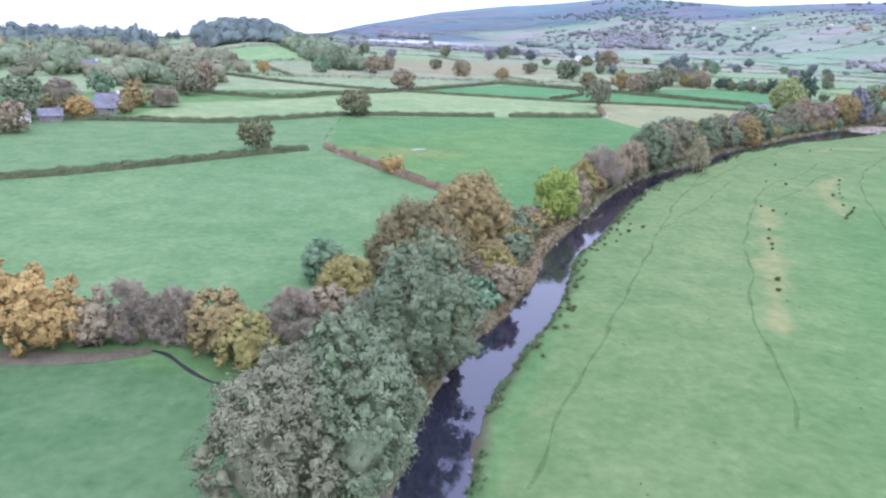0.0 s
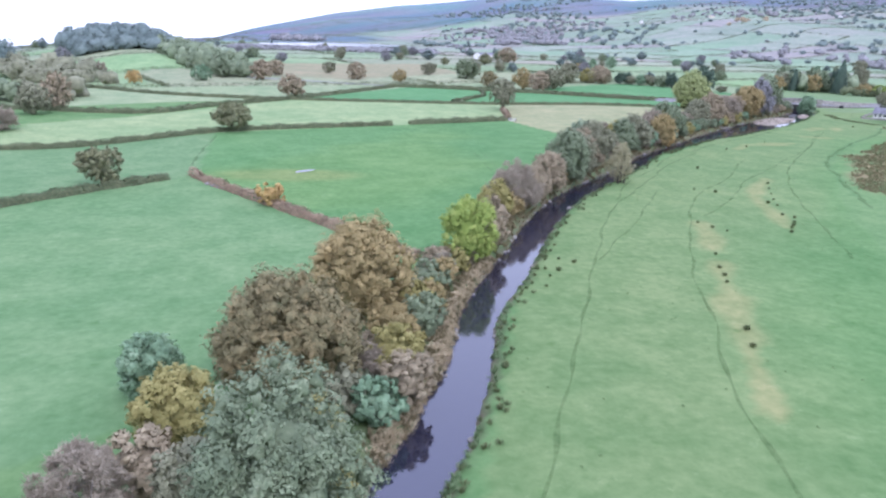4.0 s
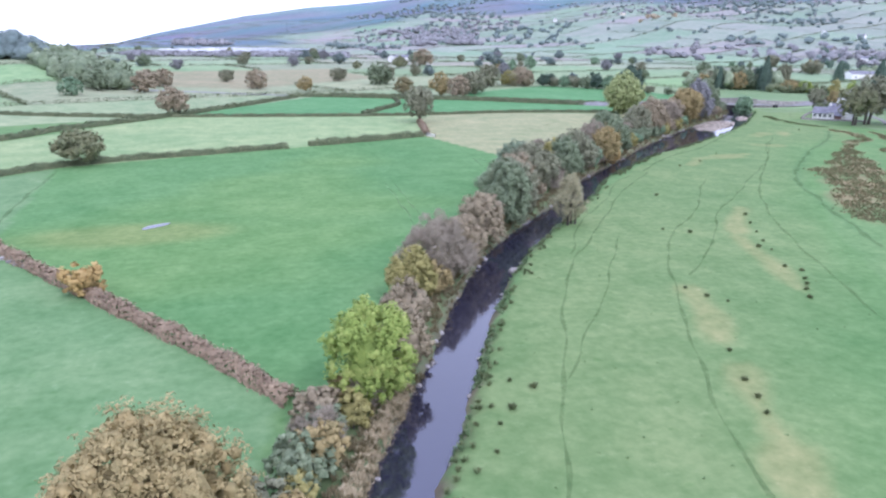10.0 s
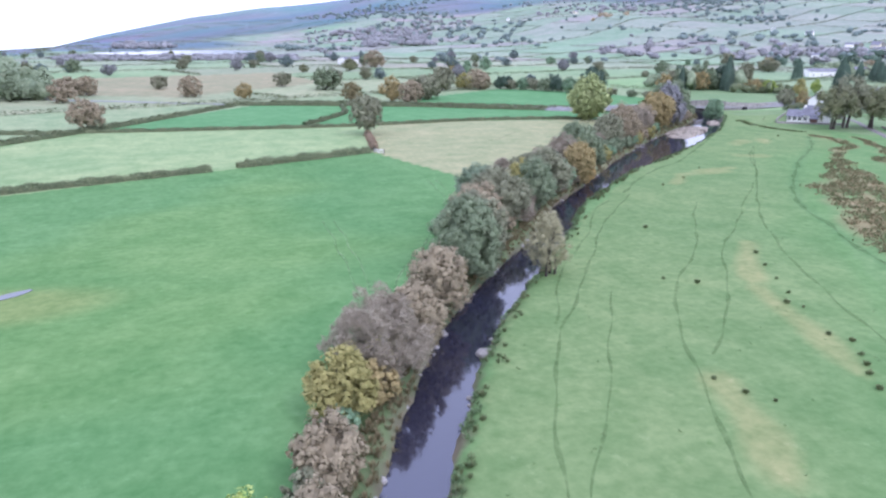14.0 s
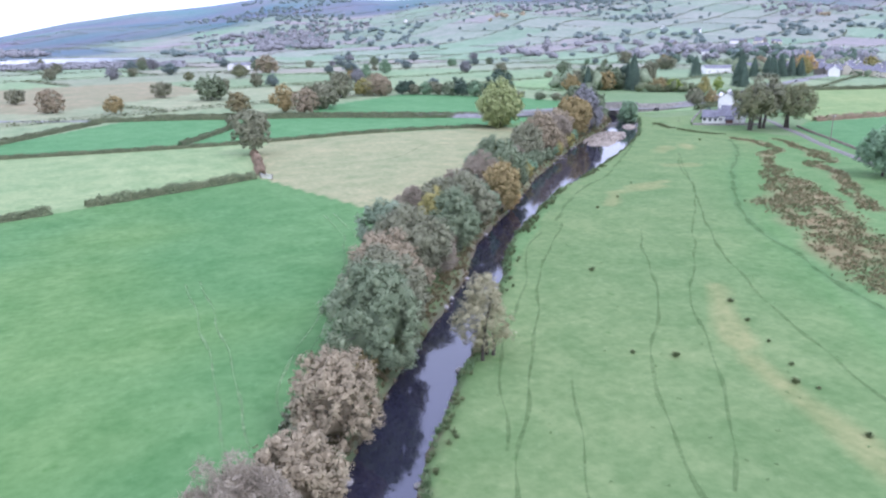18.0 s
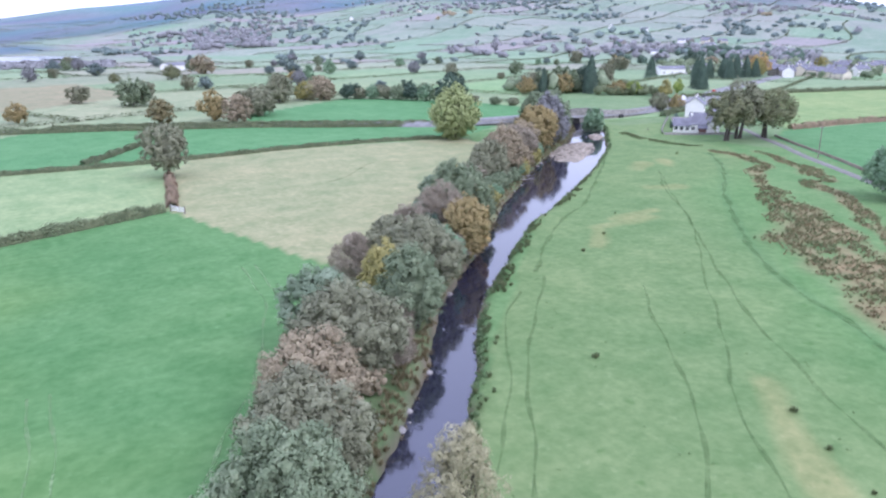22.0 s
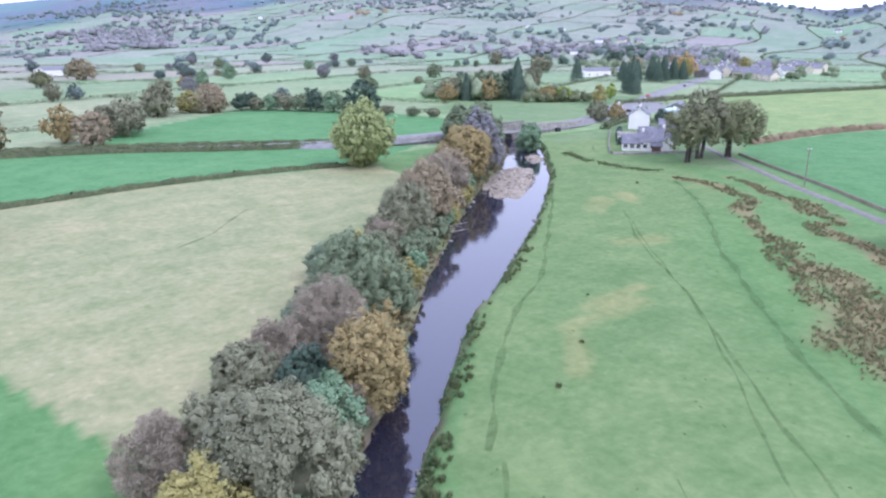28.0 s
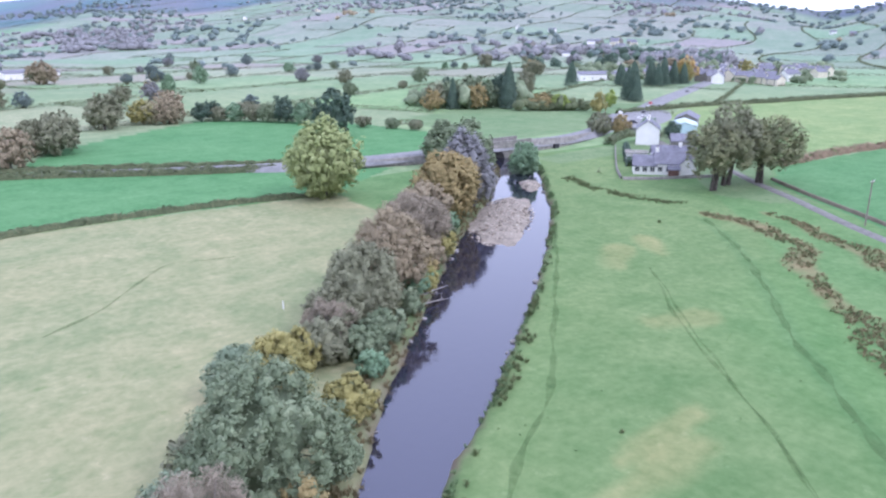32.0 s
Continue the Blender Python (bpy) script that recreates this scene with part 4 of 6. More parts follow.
# ---- paths trodden by stock, the lane, the road ----
def worn_line(name, dark, light, cover=0.45):
    """A thin line pressed into the sward, broken where the grass has grown back."""
    m, n, l, b = shader(name, 0.95, 0.03)
    p = place_coord(n)
    fine, gaps = noise_node(n, l, 2.2, 4.0, coord=p), noise_node(n, l, 0.35, 3.0, coord=p)
    l.new(ramp_node(n, l, fine.outputs["Fac"], ((0.35, dark), (0.65, light))), b.inputs["Base Color"])
    both = mix_node(n, l, 0.5, fine.outputs["Fac"], gaps.outputs["Fac"])
    clear = n.new("ShaderNodeBsdfTransparent")
    mixer = n.new("ShaderNodeMixShader")
    l.new(ramp_node(n, l, both, ((0.38, (0.05, 0.05, 0.05)), (0.62, (cover, cover, cover)))), mixer.inputs["Fac"])
    l.new(clear.outputs[0], mixer.inputs[1])
    l.new(b.outputs[0], mixer.inputs[2])
    l.new(mixer.outputs[0], n["Material Output"].inputs["Surface"])
    return m


TROD = worn_line("trodden_grass", (0.09, 0.155, 0.06), (0.122, 0.2, 0.08))
MUD = mottled("mud", (0.1, 0.085, 0.06), (0.22, 0.2, 0.15), 0.4, 4.0)


PALEGRASS = worn_line("pressed_pale_grass", (0.17, 0.29, 0.13), (0.24, 0.35, 0.18), 0.8)


def trod(*points, half=0.12, material=TROD):
    p = curve_through([(x, y, half) for x, y in points], 1.2)
    p[:, 2] *= 1 + 0.8 * np.sin(np.arange(len(p)) * 0.8) * np.sin(np.arange(len(p)) * 0.31)
    p[:, 0] += 0.3 * np.sin(np.arange(len(p)) * 0.5) * np.sin(np.arange(len(p)) * 0.13 + 1)
    return tagged(ribbon(p, material, "path", 0.035), "narrow trodden stock path across the meadow", "path", kind="structure")


trod((8.8, 42.7), (13.7, 54.7), (22, 72.4), (28, 86), (33.2, 97), (37.8, 107.8), (46, 125.2), (52, 138), (58.7, 149.5), (66.8, 160.2), (78.5, 176), (89.5, 191), (98.5, 200.6), (107, 210), half=0.16)
trod((107, 212), (118, 223), (128.2, 232), (133.7, 235.7), (143.7, 242.3), (157.3, 254.6), (172.7, 268.6), (190, 285), half=0.3)
trod((42.4, 116.6), (49, 126), (55.7, 135), (64, 148), (72.1, 160.8), half=0.11)
trod((60, 153), (70, 170), (82, 184), (92.2, 198.7), (100, 206.5), half=0.13)
trod((32.9, 52.4), (36.6, 61.8), (40.3, 77.6), (46.1, 90.6), (48.3, 95.9), (53, 108.8), (62, 127.2), (69.8, 142), (75.1, 151.2), (82, 160.5), (96.5, 175), (106.7, 188.8), (116, 200), half=0.17)
trod((71.9, 141), (81.4, 150.1), (91.1, 161.9), (100.5, 173.8), (106.5, 178.8), (115.5, 187.4), (125.4, 197.5), (147.4, 218.4), (165, 239), (183, 259), half=0.15)
trod((81.7, 115.2), (86.7, 125.8), (94.2, 142.5), (101.7, 158.1), (107.4, 168.3), (112.9, 176.8), (121.2, 188.5), (137.4, 207.3), (153.6, 225.4), (160.3, 234), (166.8, 242.5), (178.2, 254.2), half=0.2)
trod(*((x, y) for x, y, _ in TRACK), half=0.4)
for off in (0, 1.9):  # wheel marks in the cow pasture
    trod((39 + off, 155), (40.4 + off, 165.8), (42.4 + off, 186.6), (43.3 + off, 207.3), half=0.12, material=PALEGRASS)
    trod((44 + off, 160), (47.6 + off, 174), (57 + off, 190), (64 + off, 203), (70 + off, 220), (72 + off, 236), half=0.13, material=PALEGRASS)
trod((-23, 180), (-25, 200), (-25, 236), half=0.25)
trod((136, 303), (130, 304.5), (126.6, 305.3), (120.8, 299.9), (113.5, 291.8), (106.1, 286.5), half=0.22)
tagged(ribbon(curve_through([(-70, 62, 1.2), (-45, 59.5, 1.5), (-36, 59.5, 1.5), (-29, 60, 1.2), (-24, 62, 0.8)], 1.5), MUD, "muddy_track", 0.04), "muddy wet track beside the brook", "track", kind="structure")
BROOK = curve_through([(-24, 62, 0.16), (-22.4, 61.4, 0.3), (-21, 60, 0.16), (-19, 58, 0.26), (-17, 56.4, 0.14), (-15, 55.5, 0.25), (-10, 52, 0.3)], 1.0)
tagged(ribbon(BROOK, DARKWOOD, "brook", 0.03), "dark narrow ditch across the pasture", "ditch", kind="structure")


def raised(points, material, name, label, category, drop=1.6):
    """A strip with sides, on rows of x, y, half width, height."""
    p = np.array(points, float)
    d = np.gradient(p[:, :2], axis=0)
    d /= np.linalg.norm(d, axis=1)[:, None]
    side = np.stack((d[:, 1], -d[:, 0]), 1)
    rows = [np.column_stack((p[:, :2] + side * p[:, 2:3] * a, p[:, 3] - b)) for a, b in ((-1.5, drop), (-1, 0), (1, 0), (1.5, drop))]
    v = np.stack(rows, 1).reshape(-1, 3)
    a = (np.arange(len(p) - 1)[:, None] * 4 + np.arange(3)[None]).ravel()
    return tagged(new(name, mesh_from(name, v, np.stack((a, a + 1, a + 5, a + 4), 1), material)), label, category, kind="structure")


def with_height(points, step, lift):
    p = curve_through(points, step)
    return np.column_stack((p[:, :3], land(p[:, 0], p[:, 1], False) + lift + (p[:, 3] if p.shape[1] > 3 else 0)))


road = with_height([(-40, 470, 2.6, 0), (40, 426, 1.9, 0), (90, 412, 1.9, 0.1), (123, 401, 1.9, 0.2), (152, 385, 2.1, 0.5), (178, 367, 2.6, 1.4), (200, 357, 2.6, 2.2), (222, 352.5, 2.6, 2.7), (240, 352, 2.6, 2.7),
                    (262, 353.5, 2.6, 2.2), (285, 360, 2.8, 1.2), (312, 372, 3.4, 0.3), (350, 390, 4.2, 0), (420, 425, 4, 0), (517, 468, 4, 0), (600, 505, 4, 0)], 4, 0.12)
road[:, 3] += 0.5 * step_between(262, 300, road[:, 0])
raised(road, TARMAC, "road", "grey tarmac village road over the bridge", "road")
raised(with_height([(310, 368, 6, 0), (330, 378, 9, 0), (352, 388, 9, 0), (372, 396, 5, 0)], 5, 0.5), TARMAC, "pavement", "broad grey tarmac forecourt beside the road", "forecourt", 0.5)
lane = with_height([(170, 170, 1.05, 0), (200, 206, 1.05, 0), (219, 232, 1.05, 0), (232, 251, 1.05, 0), (246, 269, 1.05, 0), (256, 283, 1.05, 0), (268, 298, 1.05, 0), (280, 318, 1.5, 0), (300, 345, 1.6, 0), (318, 366, 1.6, 0)], 3, 0.1)
raised(lane, LANESTONE, "lane", "narrow grey farm lane past the cottage", "lane", 0.4)


# ---- solid things ----
def box(bm, x0, x1, y0, y1, z0, z1, taper=1.0):
    cx, cy = (x0 + x1) / 2, (y0 + y1) / 2
    v = [bm.verts.new((cx + (x - cx) * k, cy + (y - cy) * k, z)) for z, k in ((z0, 1), (z1, taper)) for x, y in ((x0, y0), (x1, y0), (x1, y1), (x0, y1))]
    for f in ((3, 2, 1, 0), (4, 5, 6, 7), (0, 1, 5, 4), (1, 2, 6, 5), (2, 3, 7, 6), (3, 0, 4, 7)):
        bm.faces.new([v[i] for i in f])
    return v


def solid(name, build, material, parent=None, label="", bevel=0.0):
    bm = bmesh.new()
    build(bm)
    if bevel:
        bmesh.ops.bevel(bm, geom=bm.edges[:], offset=bevel, segments=1, affect="EDGES")
    bmesh.ops.recalc_face_normals(bm, faces=bm.faces[:])
    me = bpy.data.meshes.new(name)
    bm.to_mesh(me)
    bm.free()
    me.materials.append(material)
    if parent is None:
        return tagged(new(name, me), label)
    return part(name, me, parent, label)


def gable(bm, l, w, e, h):
    """A wall block with gable ends: length along x, width along y, eaves e, ridge h."""
    a = [bm.verts.new(p) for p in ((-l / 2, -w / 2, -0.5), (-l / 2, w / 2, -0.5), (-l / 2, w / 2, e), (-l / 2, 0, h), (-l / 2, -w / 2, e))]
    b = [bm.verts.new((-v.co.x, v.co.y, v.co.z)) for v in a]
    bm.faces.new(a)
    bm.faces.new(b[::-1])
    for i in range(5):
        j = (i + 1) % 5
        bm.faces.new((a[i], b[i], b[j], a[j]))


def pitched(bm, l, w, e, h, over=0.35, thick=0.16):
    for s in (-1, 1):
        slope = (h - e) / (w / 2)
        ye, ze = s * (w / 2 + over), e - over * slope + 0.06
        p = [(-l / 2 - over, ye, ze), (l / 2 + over, ye, ze), (l / 2 + over, 0, h + 0.06), (-l / 2 - over, 0, h + 0.06)]
        lo = [bm.verts.new(q) for q in p]
        hi = [bm.verts.new((q[0], q[1], q[2] + thick)) for q in p]
        bm.faces.new(lo)
        bm.faces.new(hi)
        for i in range(4):
            j = (i + 1) % 4
            bm.faces.new((lo[i], lo[j], hi[j], hi[i]))


GLASS, n_, l_, b_ = shader("window_glass", 0.08, 0.5)
b_.inputs["Base Color"].default_value = (0.03, 0.035, 0.045, 1)
FRAMEM = mottled("white_window_paint", (0.7, 0.7, 0.7), (0.82, 0.82, 0.82), 1.0, 9.0, 0.5)
RENDERS = [WHITEWASH, mottled("cream_render", (0.55, 0.5, 0.4), (0.72, 0.67, 0.55), 0.5, 6.0), STONE]


def window(parent, x, y, z, w, h, face):
    """A window set into a long wall (face -1 or 1 along y)."""
    fr = solid("window", lambda bm: box(bm, x - w / 2, x + w / 2, min(y, y + 0.07 * face), max(y, y + 0.07 * face), z, z + h), FRAMEM, parent)
    for s in (-1, 1):
        cx = x + s * w / 4
        solid("pane", lambda bm: box(bm, cx - w / 4 + 0.05, cx + w / 4 - 0.04, min(y + 0.05 * face, y + 0.09 * face), max(y + 0.05 * face, y + 0.09 * face), z + 0.06, z + h - 0.06), GLASS, fr)
    solid("sill", lambda bm: box(bm, x - w / 2 - 0.08, x + w / 2 + 0.08, min(y, y + 0.16 * face), max(y, y + 0.16 * face), z - 0.1, z), STONE, fr)


def house(x, y, turn, l, w, e, h, wall, label, windows=((-0.3, 0.9), (0.3, 0.9)), faces=(-1,), chimneys=(0.42,), door=None, roof=SLATE, category="house", group=""):
    ob = new("house")
    ob.location, ob.rotation_euler = (x, y, float(land(x, y, False)[0])), (0, 0, radians(turn))
    solid("wall", lambda bm: gable(bm, l, w, e, h), wall, ob)
    solid("roof", lambda bm: pitched(bm, l, w, e, h), roof, ob)
    for c in chimneys:
        ch = solid("chimney", lambda bm: box(bm, c * l - 0.4, c * l + 0.4, -0.35, 0.35, h - 0.9, h + 1.0), wall, ob)
        solid("chimney_pot", lambda bm: box(bm, c * l - 0.15, c * l + 0.15, -0.15, 0.15, h + 1.0, h + 1.4, 0.8), EARTH, ch)
    for f in faces:
        for u, z in windows:
            window(ob, u * l, f * w / 2, z, 1.1, 1.1, f)
        if door is not None:
            solid("door", lambda bm: box(bm, door * l - 0.45, door * l + 0.45, min(f * w / 2, f * (w / 2 + 0.06)), max(f * w / 2, f * (w / 2 + 0.06)), 0, 2.0), DARKWOOD, ob)
    return tagged(ob, label, category, group)


def wall_line(points, height, half, material, label, category="wall"):
    p = curve_through([(*q, half) for q in points], 3)
    q = np.column_stack((p[:, :3], land(p[:, 0], p[:, 1], False) + height * (1 + 0.06 * np.sin(np.arange(len(p)) * 1.7))))
    ob = raised(q, material, "wall", label, category, height + 0.4)
    del ob["kind"]
    return ob


# the white cottage by the lane
house(246.3, 307.4, -50, 5.4, 5.6, 2.3, 4.4, WHITEWASH, "low white cottage wing with a slate roof", ((-0.34, 0.9), (0.0, 0.9), (0.34, 0.9)), chimneys=())
house(250.9, 302.5, -50, 8.4, 6.2, 2.9, 5.4, WHITEWASH, "white single-storey cottage with a slate roof", ((-0.36, 1.0), (-0.12, 1.0)), chimneys=(-0.45,), door=0.1)
house(247.6, 299.6, -50, 2.4, 1.6, 1.9, 2.5, mottled("brown_porch_timber", (0.1, 0.06, 0.05), (0.22, 0.13, 0.11), 1.0, 9.0), "small brown timber porch of the cottage", (), chimneys=(), category="porch")
house(251.6, 298.8, 40, 4.4, 4.2, 2.6, 4.6, WHITEWASH, "white gabled end wing of the cottage", (), chimneys=())
house(258.6, 308.8, -50, 9.0, 6.0, 3.0, 5.4, WHITEWASH, "rear white cottage range with slates", ((-0.3, 0.9), (0.3, 0.9)), chimneys=(0.3,))
house(259.0, 319.4, -50, 5.6, 5.0, 2.5, 2.8, WHITEWASH, "flat-roofed white outbuilding behind the cottage", ((0.0, 0.9),), chimneys=(), roof=STONE)
house(289.0, 337.8, 35, 9.0, 7.0, 5.0, 7.6, WHITEWASH, "tall white house with a grey slate roof", ((-0.3, 0.9), (0.3, 0.9), (-0.3, 3.4), (0.0, 3.4), (0.3, 3.4)), chimneys=(-0.4, 0.4), door=0.0, faces=(-1, 1))
house(288.0, 324.0, -50, 7.5, 6.0, 2.6, 4.4, STONE, "low stone shed with a slate roof", ((0.2, 0.9),), chimneys=())
house(318, 344, 35, 14, 8, 3.4, 4.6, mottled("pale_blue_cladding", (0.4, 0.55, 0.6), (0.55, 0.68, 0.72), 0.6, 5.0), "pale blue-green clad workshop by the lane", (), chimneys=(), roof=mottled("pale_sheet_roof", (0.4, 0.52, 0.56), (0.58, 0.66, 0.7), 0.6, 5.0), category="shed")
house(338, 356, 30, 15, 8, 3.2, 5.2, STONE, "long grey stone barn with a slate roof", ((-0.3, 1), (0.3, 1)), chimneys=(), category="barn")
wall_line([(274, 338.5), (259, 326.4), (244, 314), (235, 305.5)], 0.8, 0.14, STONE, "low pale garden wall by the cottage")
wall_line([(234.8, 304.8), (241, 300), (250.4, 295), (256, 292)], 0.7, 0.18, STONE, "low stone garden wall before the cottage")
wall_line([(205, 205), (224, 230), (237, 247), (250, 266), (262, 282)], 0.6, 0.3, MUD, "low dark mossy wall along the lane")
hedge([(276.5, 336.5), (262, 324.6), (250, 314.5)], 0.9, 1.6, "dark", "clipped dark green garden hedge", 31)
hedge([(276, 343), (290, 350), (302, 352)], 1.2, 2.0, "hedge", "overgrown garden hedge beside the road", 32)

# the bridge
bridge = new("bridge")
bridge.location = (233.6, 352, 0)
bridge.rotation_euler = (0, 0, 0)
ARCH = 3.3


def spandrel(bm, y0, y1):
    """The stone side of the bridge, cut by the river arch."""
    n, top = 18, 3.0
    xs = np.linspace(-ARCH, ARCH, n)
    low = [(-14, -1.6), (-ARCH, -1.6)] + [(x, -1.2 + 3.0 * math.sqrt(max(0, 1 - (x / ARCH) ** 2))) for x in xs] + [(ARCH, -1.6), (14, -1.6)]
    front = [bm.verts.new((x, y0, z)) for x, z in low]
    back = [bm.verts.new((x, y1, z)) for x, z in low]
    tf, tb = ([bm.verts.new((x, y, top)) for x, _ in low] for y in (y0, y1))
    for i in range(len(low) - 1):
        bm.faces.new((front[i], front[i + 1], tf[i + 1], tf[i]))
        bm.faces.new((back[i], tb[i], tb[i + 1], back[i + 1]))
        bm.faces.new((front[i], back[i], back[i + 1], front[i + 1]))
        bm.faces.new((tf[i], tf[i + 1], tb[i + 1], tb[i]))


for y0, y1 in ((-3.4, -2.9), (2.9, 3.4)):
    solid("spandrel_wall", lambda bm: spandrel(bm, y0, y1), STONE, bridge)
solid("arch_barrel", lambda bm: [bm.faces.new([bm.verts.new((a * ARCH, y, -1.2 + 3.0 * math.sqrt(max(0, 1 - a * a)))) for a, y in ((p, -2.9), (q, -2.9), (q, 2.9), (p, 2.9))]) for p, q in zip(np.linspace(-1, 0.9, 20), np.linspace(-0.9, 1, 20))], STONE, bridge)
for s in (-1, 1):
    par = solid("parapet", lambda bm: box(bm, -14, 14, min(s * 2.85, s * 3.3), max(s * 2.85, s * 3.3), 3.0, 3.9), STONE, bridge)
    for k in range(14):
        solid("coping_stone", lambda bm: box(bm, -14 + 2 * k + 0.03, -12 + 2 * k - 0.03, min(s * 2.78, s * 3.38), max(s * 2.78, s * 3.38), 3.9, 4.06), STONE, par)
tagged(bridge, "grey stone road bridge with a river arch", "bridge")
for a, b in (([(245, 349.2), (258, 349.6), (270, 352), (288, 358.5)], "east"), ([(217, 349.3), (206, 351.8), (190, 358), (174, 367)], "west"), ([(217, 355.5), (206, 358.5), (190, 364.8), (176, 373)], "north")):
    p = curve_through([(*q, 0.25) for q in a], 3)
    z = np.interp(np.hypot(p[:, 0] - 231, p[:, 1] - 352), (14, 60), (3.75, 1.5)) - (0 if b == "east" else 0.75)
    ob = raised(np.column_stack((p, z)), STONE, "wall", "grey stone road wall leading to the bridge", "wall", 4.2)
    del ob["kind"]
# a dark solid block stands in for the shade inside the flood arch
solid("flood_arch_shade", lambda bm: box(bm, 257.4, 259.4, 348.3, 349.2, -0.2, 1.3, 0.9), DARKWOOD, None, "")
tagged(bpy.data.objects["flood_arch_shade"], "small flood arch mouth, its shade a dark block", "culvert")


# gravel in the river
def gravel_bar(cx, cy, long, wide, turn, top, seed, label):
    r = np.random.default_rng(seed)
    a = np.linspace(0, 2 * math.pi, 40, endpoint=False)
    rim = 1 + 0.12 * np.sin(3 * a + seed) + 0.07 * np.sin(7 * a)
    v, f = [(0, 0, top)], []
    rings = 7
    for k in range(1, rings + 1):
        t = k / rings
        for j, (q, s) in enumerate(zip(a, rim)):
            v.append((long * t * s * math.cos(q), wide * t * s * math.sin(q), top - (top + 0.5) * t ** 2.4 + 0.05 * r.normal()))
    for j in range(40):
        f.append((0, 1 + j, 1 + (j + 1) % 40, 0))
    tri = [q[:3] for q in f]
    quad = [(1 + (k - 1) * 40 + j, 1 + k * 40 + j, 1 + k * 40 + (j + 1) % 40, 1 + (k - 1) * 40 + (j + 1) % 40) for k in range(1, rings) for j in range(40)]
    me = bpy.data.meshes.new("gravel_bar")
    me.from_pydata([tuple(map(float, q)) for q in v], [], tri + quad)
    me.materials.append(GRAVEL)
    ob = smooth(new("gravel_bar", me))
    ob.location, ob.rotation_euler = (cx, cy, WATER), (0, 0, radians(turn))
    return tagged(ob, label, "gravel bar", kind="structure")


gravel_bar(188.5, 297.6, 23, 7.2, 41, 0.75, 3, "pale brown gravel bar in the river")
gravel_bar(215.5, 317, 7.5, 3.0, 48, 0.8, 5, "pale gravel bank below the bridge")
def cobbles(cx, cy, long, wide, turn, count, seed):
    """Loose stones lying over a gravel bar."""
    r = np.random.default_rng(seed)
    a, t = r.uniform(0, 6.283, count), np.sqrt(r.random(count)) * 0.93
    u, v = long * t * np.cos(a), wide * t * np.sin(a)
    k, m = math.cos(radians(turn)), math.sin(radians(turn))
    z = WATER + 0.75 - 1.25 * t ** 2.4
    hv, hf, _ = hearts(r, np.column_stack((cx + u * k - v * m, cy + u * m + v * k, z)), r.uniform(0.1, 0.34, (count, 1)) * np.array((1.2, 0.9, 0.55)), 0)
    tagged(new("cobbles", mesh_from("cobbles", hv, hf, COBBLE, 3)), "loose grey and buff river cobbles on gravel", "cobbles", kind="stuff")


COBBLE, n_, l_, b_ = shader("river_cobble", 0.85, 0.2)
l_.new(ramp_node(n_, l_, n_.new("ShaderNodeNewGeometry").outputs["Random Per Island"], ((0.1, (0.16, 0.14, 0.12)), (0.5, (0.34, 0.29, 0.24)), (0.95, (0.52, 0.47, 0.4)))), b_.inputs["Base Color"])
cobbles(188.5, 297.6, 23, 7.2, 41, 900, 12)
cobbles(215.5, 317, 7.5, 3.0, 48, 160, 13)
STONES = mottled("grey_boulders", (0.14, 0.13, 0.13), (0.42, 0.4, 0.38), 1.5, 10.0)
stone0 = None
for k in range(150):
    yy = float(r.uniform(46, 335))
    c, half, west = along_river(yy)
    side = 1 if r.random() < 0.45 else -1
    p = c + west * side * (half + r.uniform(-0.5, 0.35))
    s = r.uniform(0.15, 0.55)
    if stone0 is None:
        bm = bmesh.new()
        bmesh.ops.create_icosphere(bm, subdivisions=2, radius=1)
        for v in bm.verts:
            v.co *= 1 + 0.25 * noise.noise(v.co * 1.7)
            v.co.z *= 0.6
        me = bpy.data.meshes.new("boulder")
        bm.to_mesh(me)
        bm.free()
        me.materials.append(STONES)
        stone0 = tagged(new("boulder", me), "grey water-worn boulder at the water's edge", "boulder", "boulders along the river")
        stone0.location = (*p, WATER + 0.1)
    else:
        copy_thing(stone0, Matrix.LocRotScale((*p, WATER + 0.05), Euler((0, 0, r.uniform(0, 6))), (s, s * r.uniform(0.6, 1), s)))
for x, y, s in ((-18, 168, 0.7), (-16.8, 166.3, 0.6), (-15.6, 164.8, 0.7), (-17.6, 169.6, 0.5), (-14.6, 163.6, 0.5)):
    copy_thing(stone0, Matrix.LocRotScale((x, y, land_at(x, y) + 0.1), Euler((0, 0, x)), (s, s, s)))["label"] = "pale field stone dumped by the hedge"
puddle = ribbon(curve_through([(-1.6, 180.5, 0.3), (-0.4, 182, 0.9), (1, 183, 0.8), (2.2, 184, 0.3)], 0.8), LAKE, "puddle", 0.06)
tagged(puddle, "shallow puddle in the cow pasture", "puddle", kind="structure")

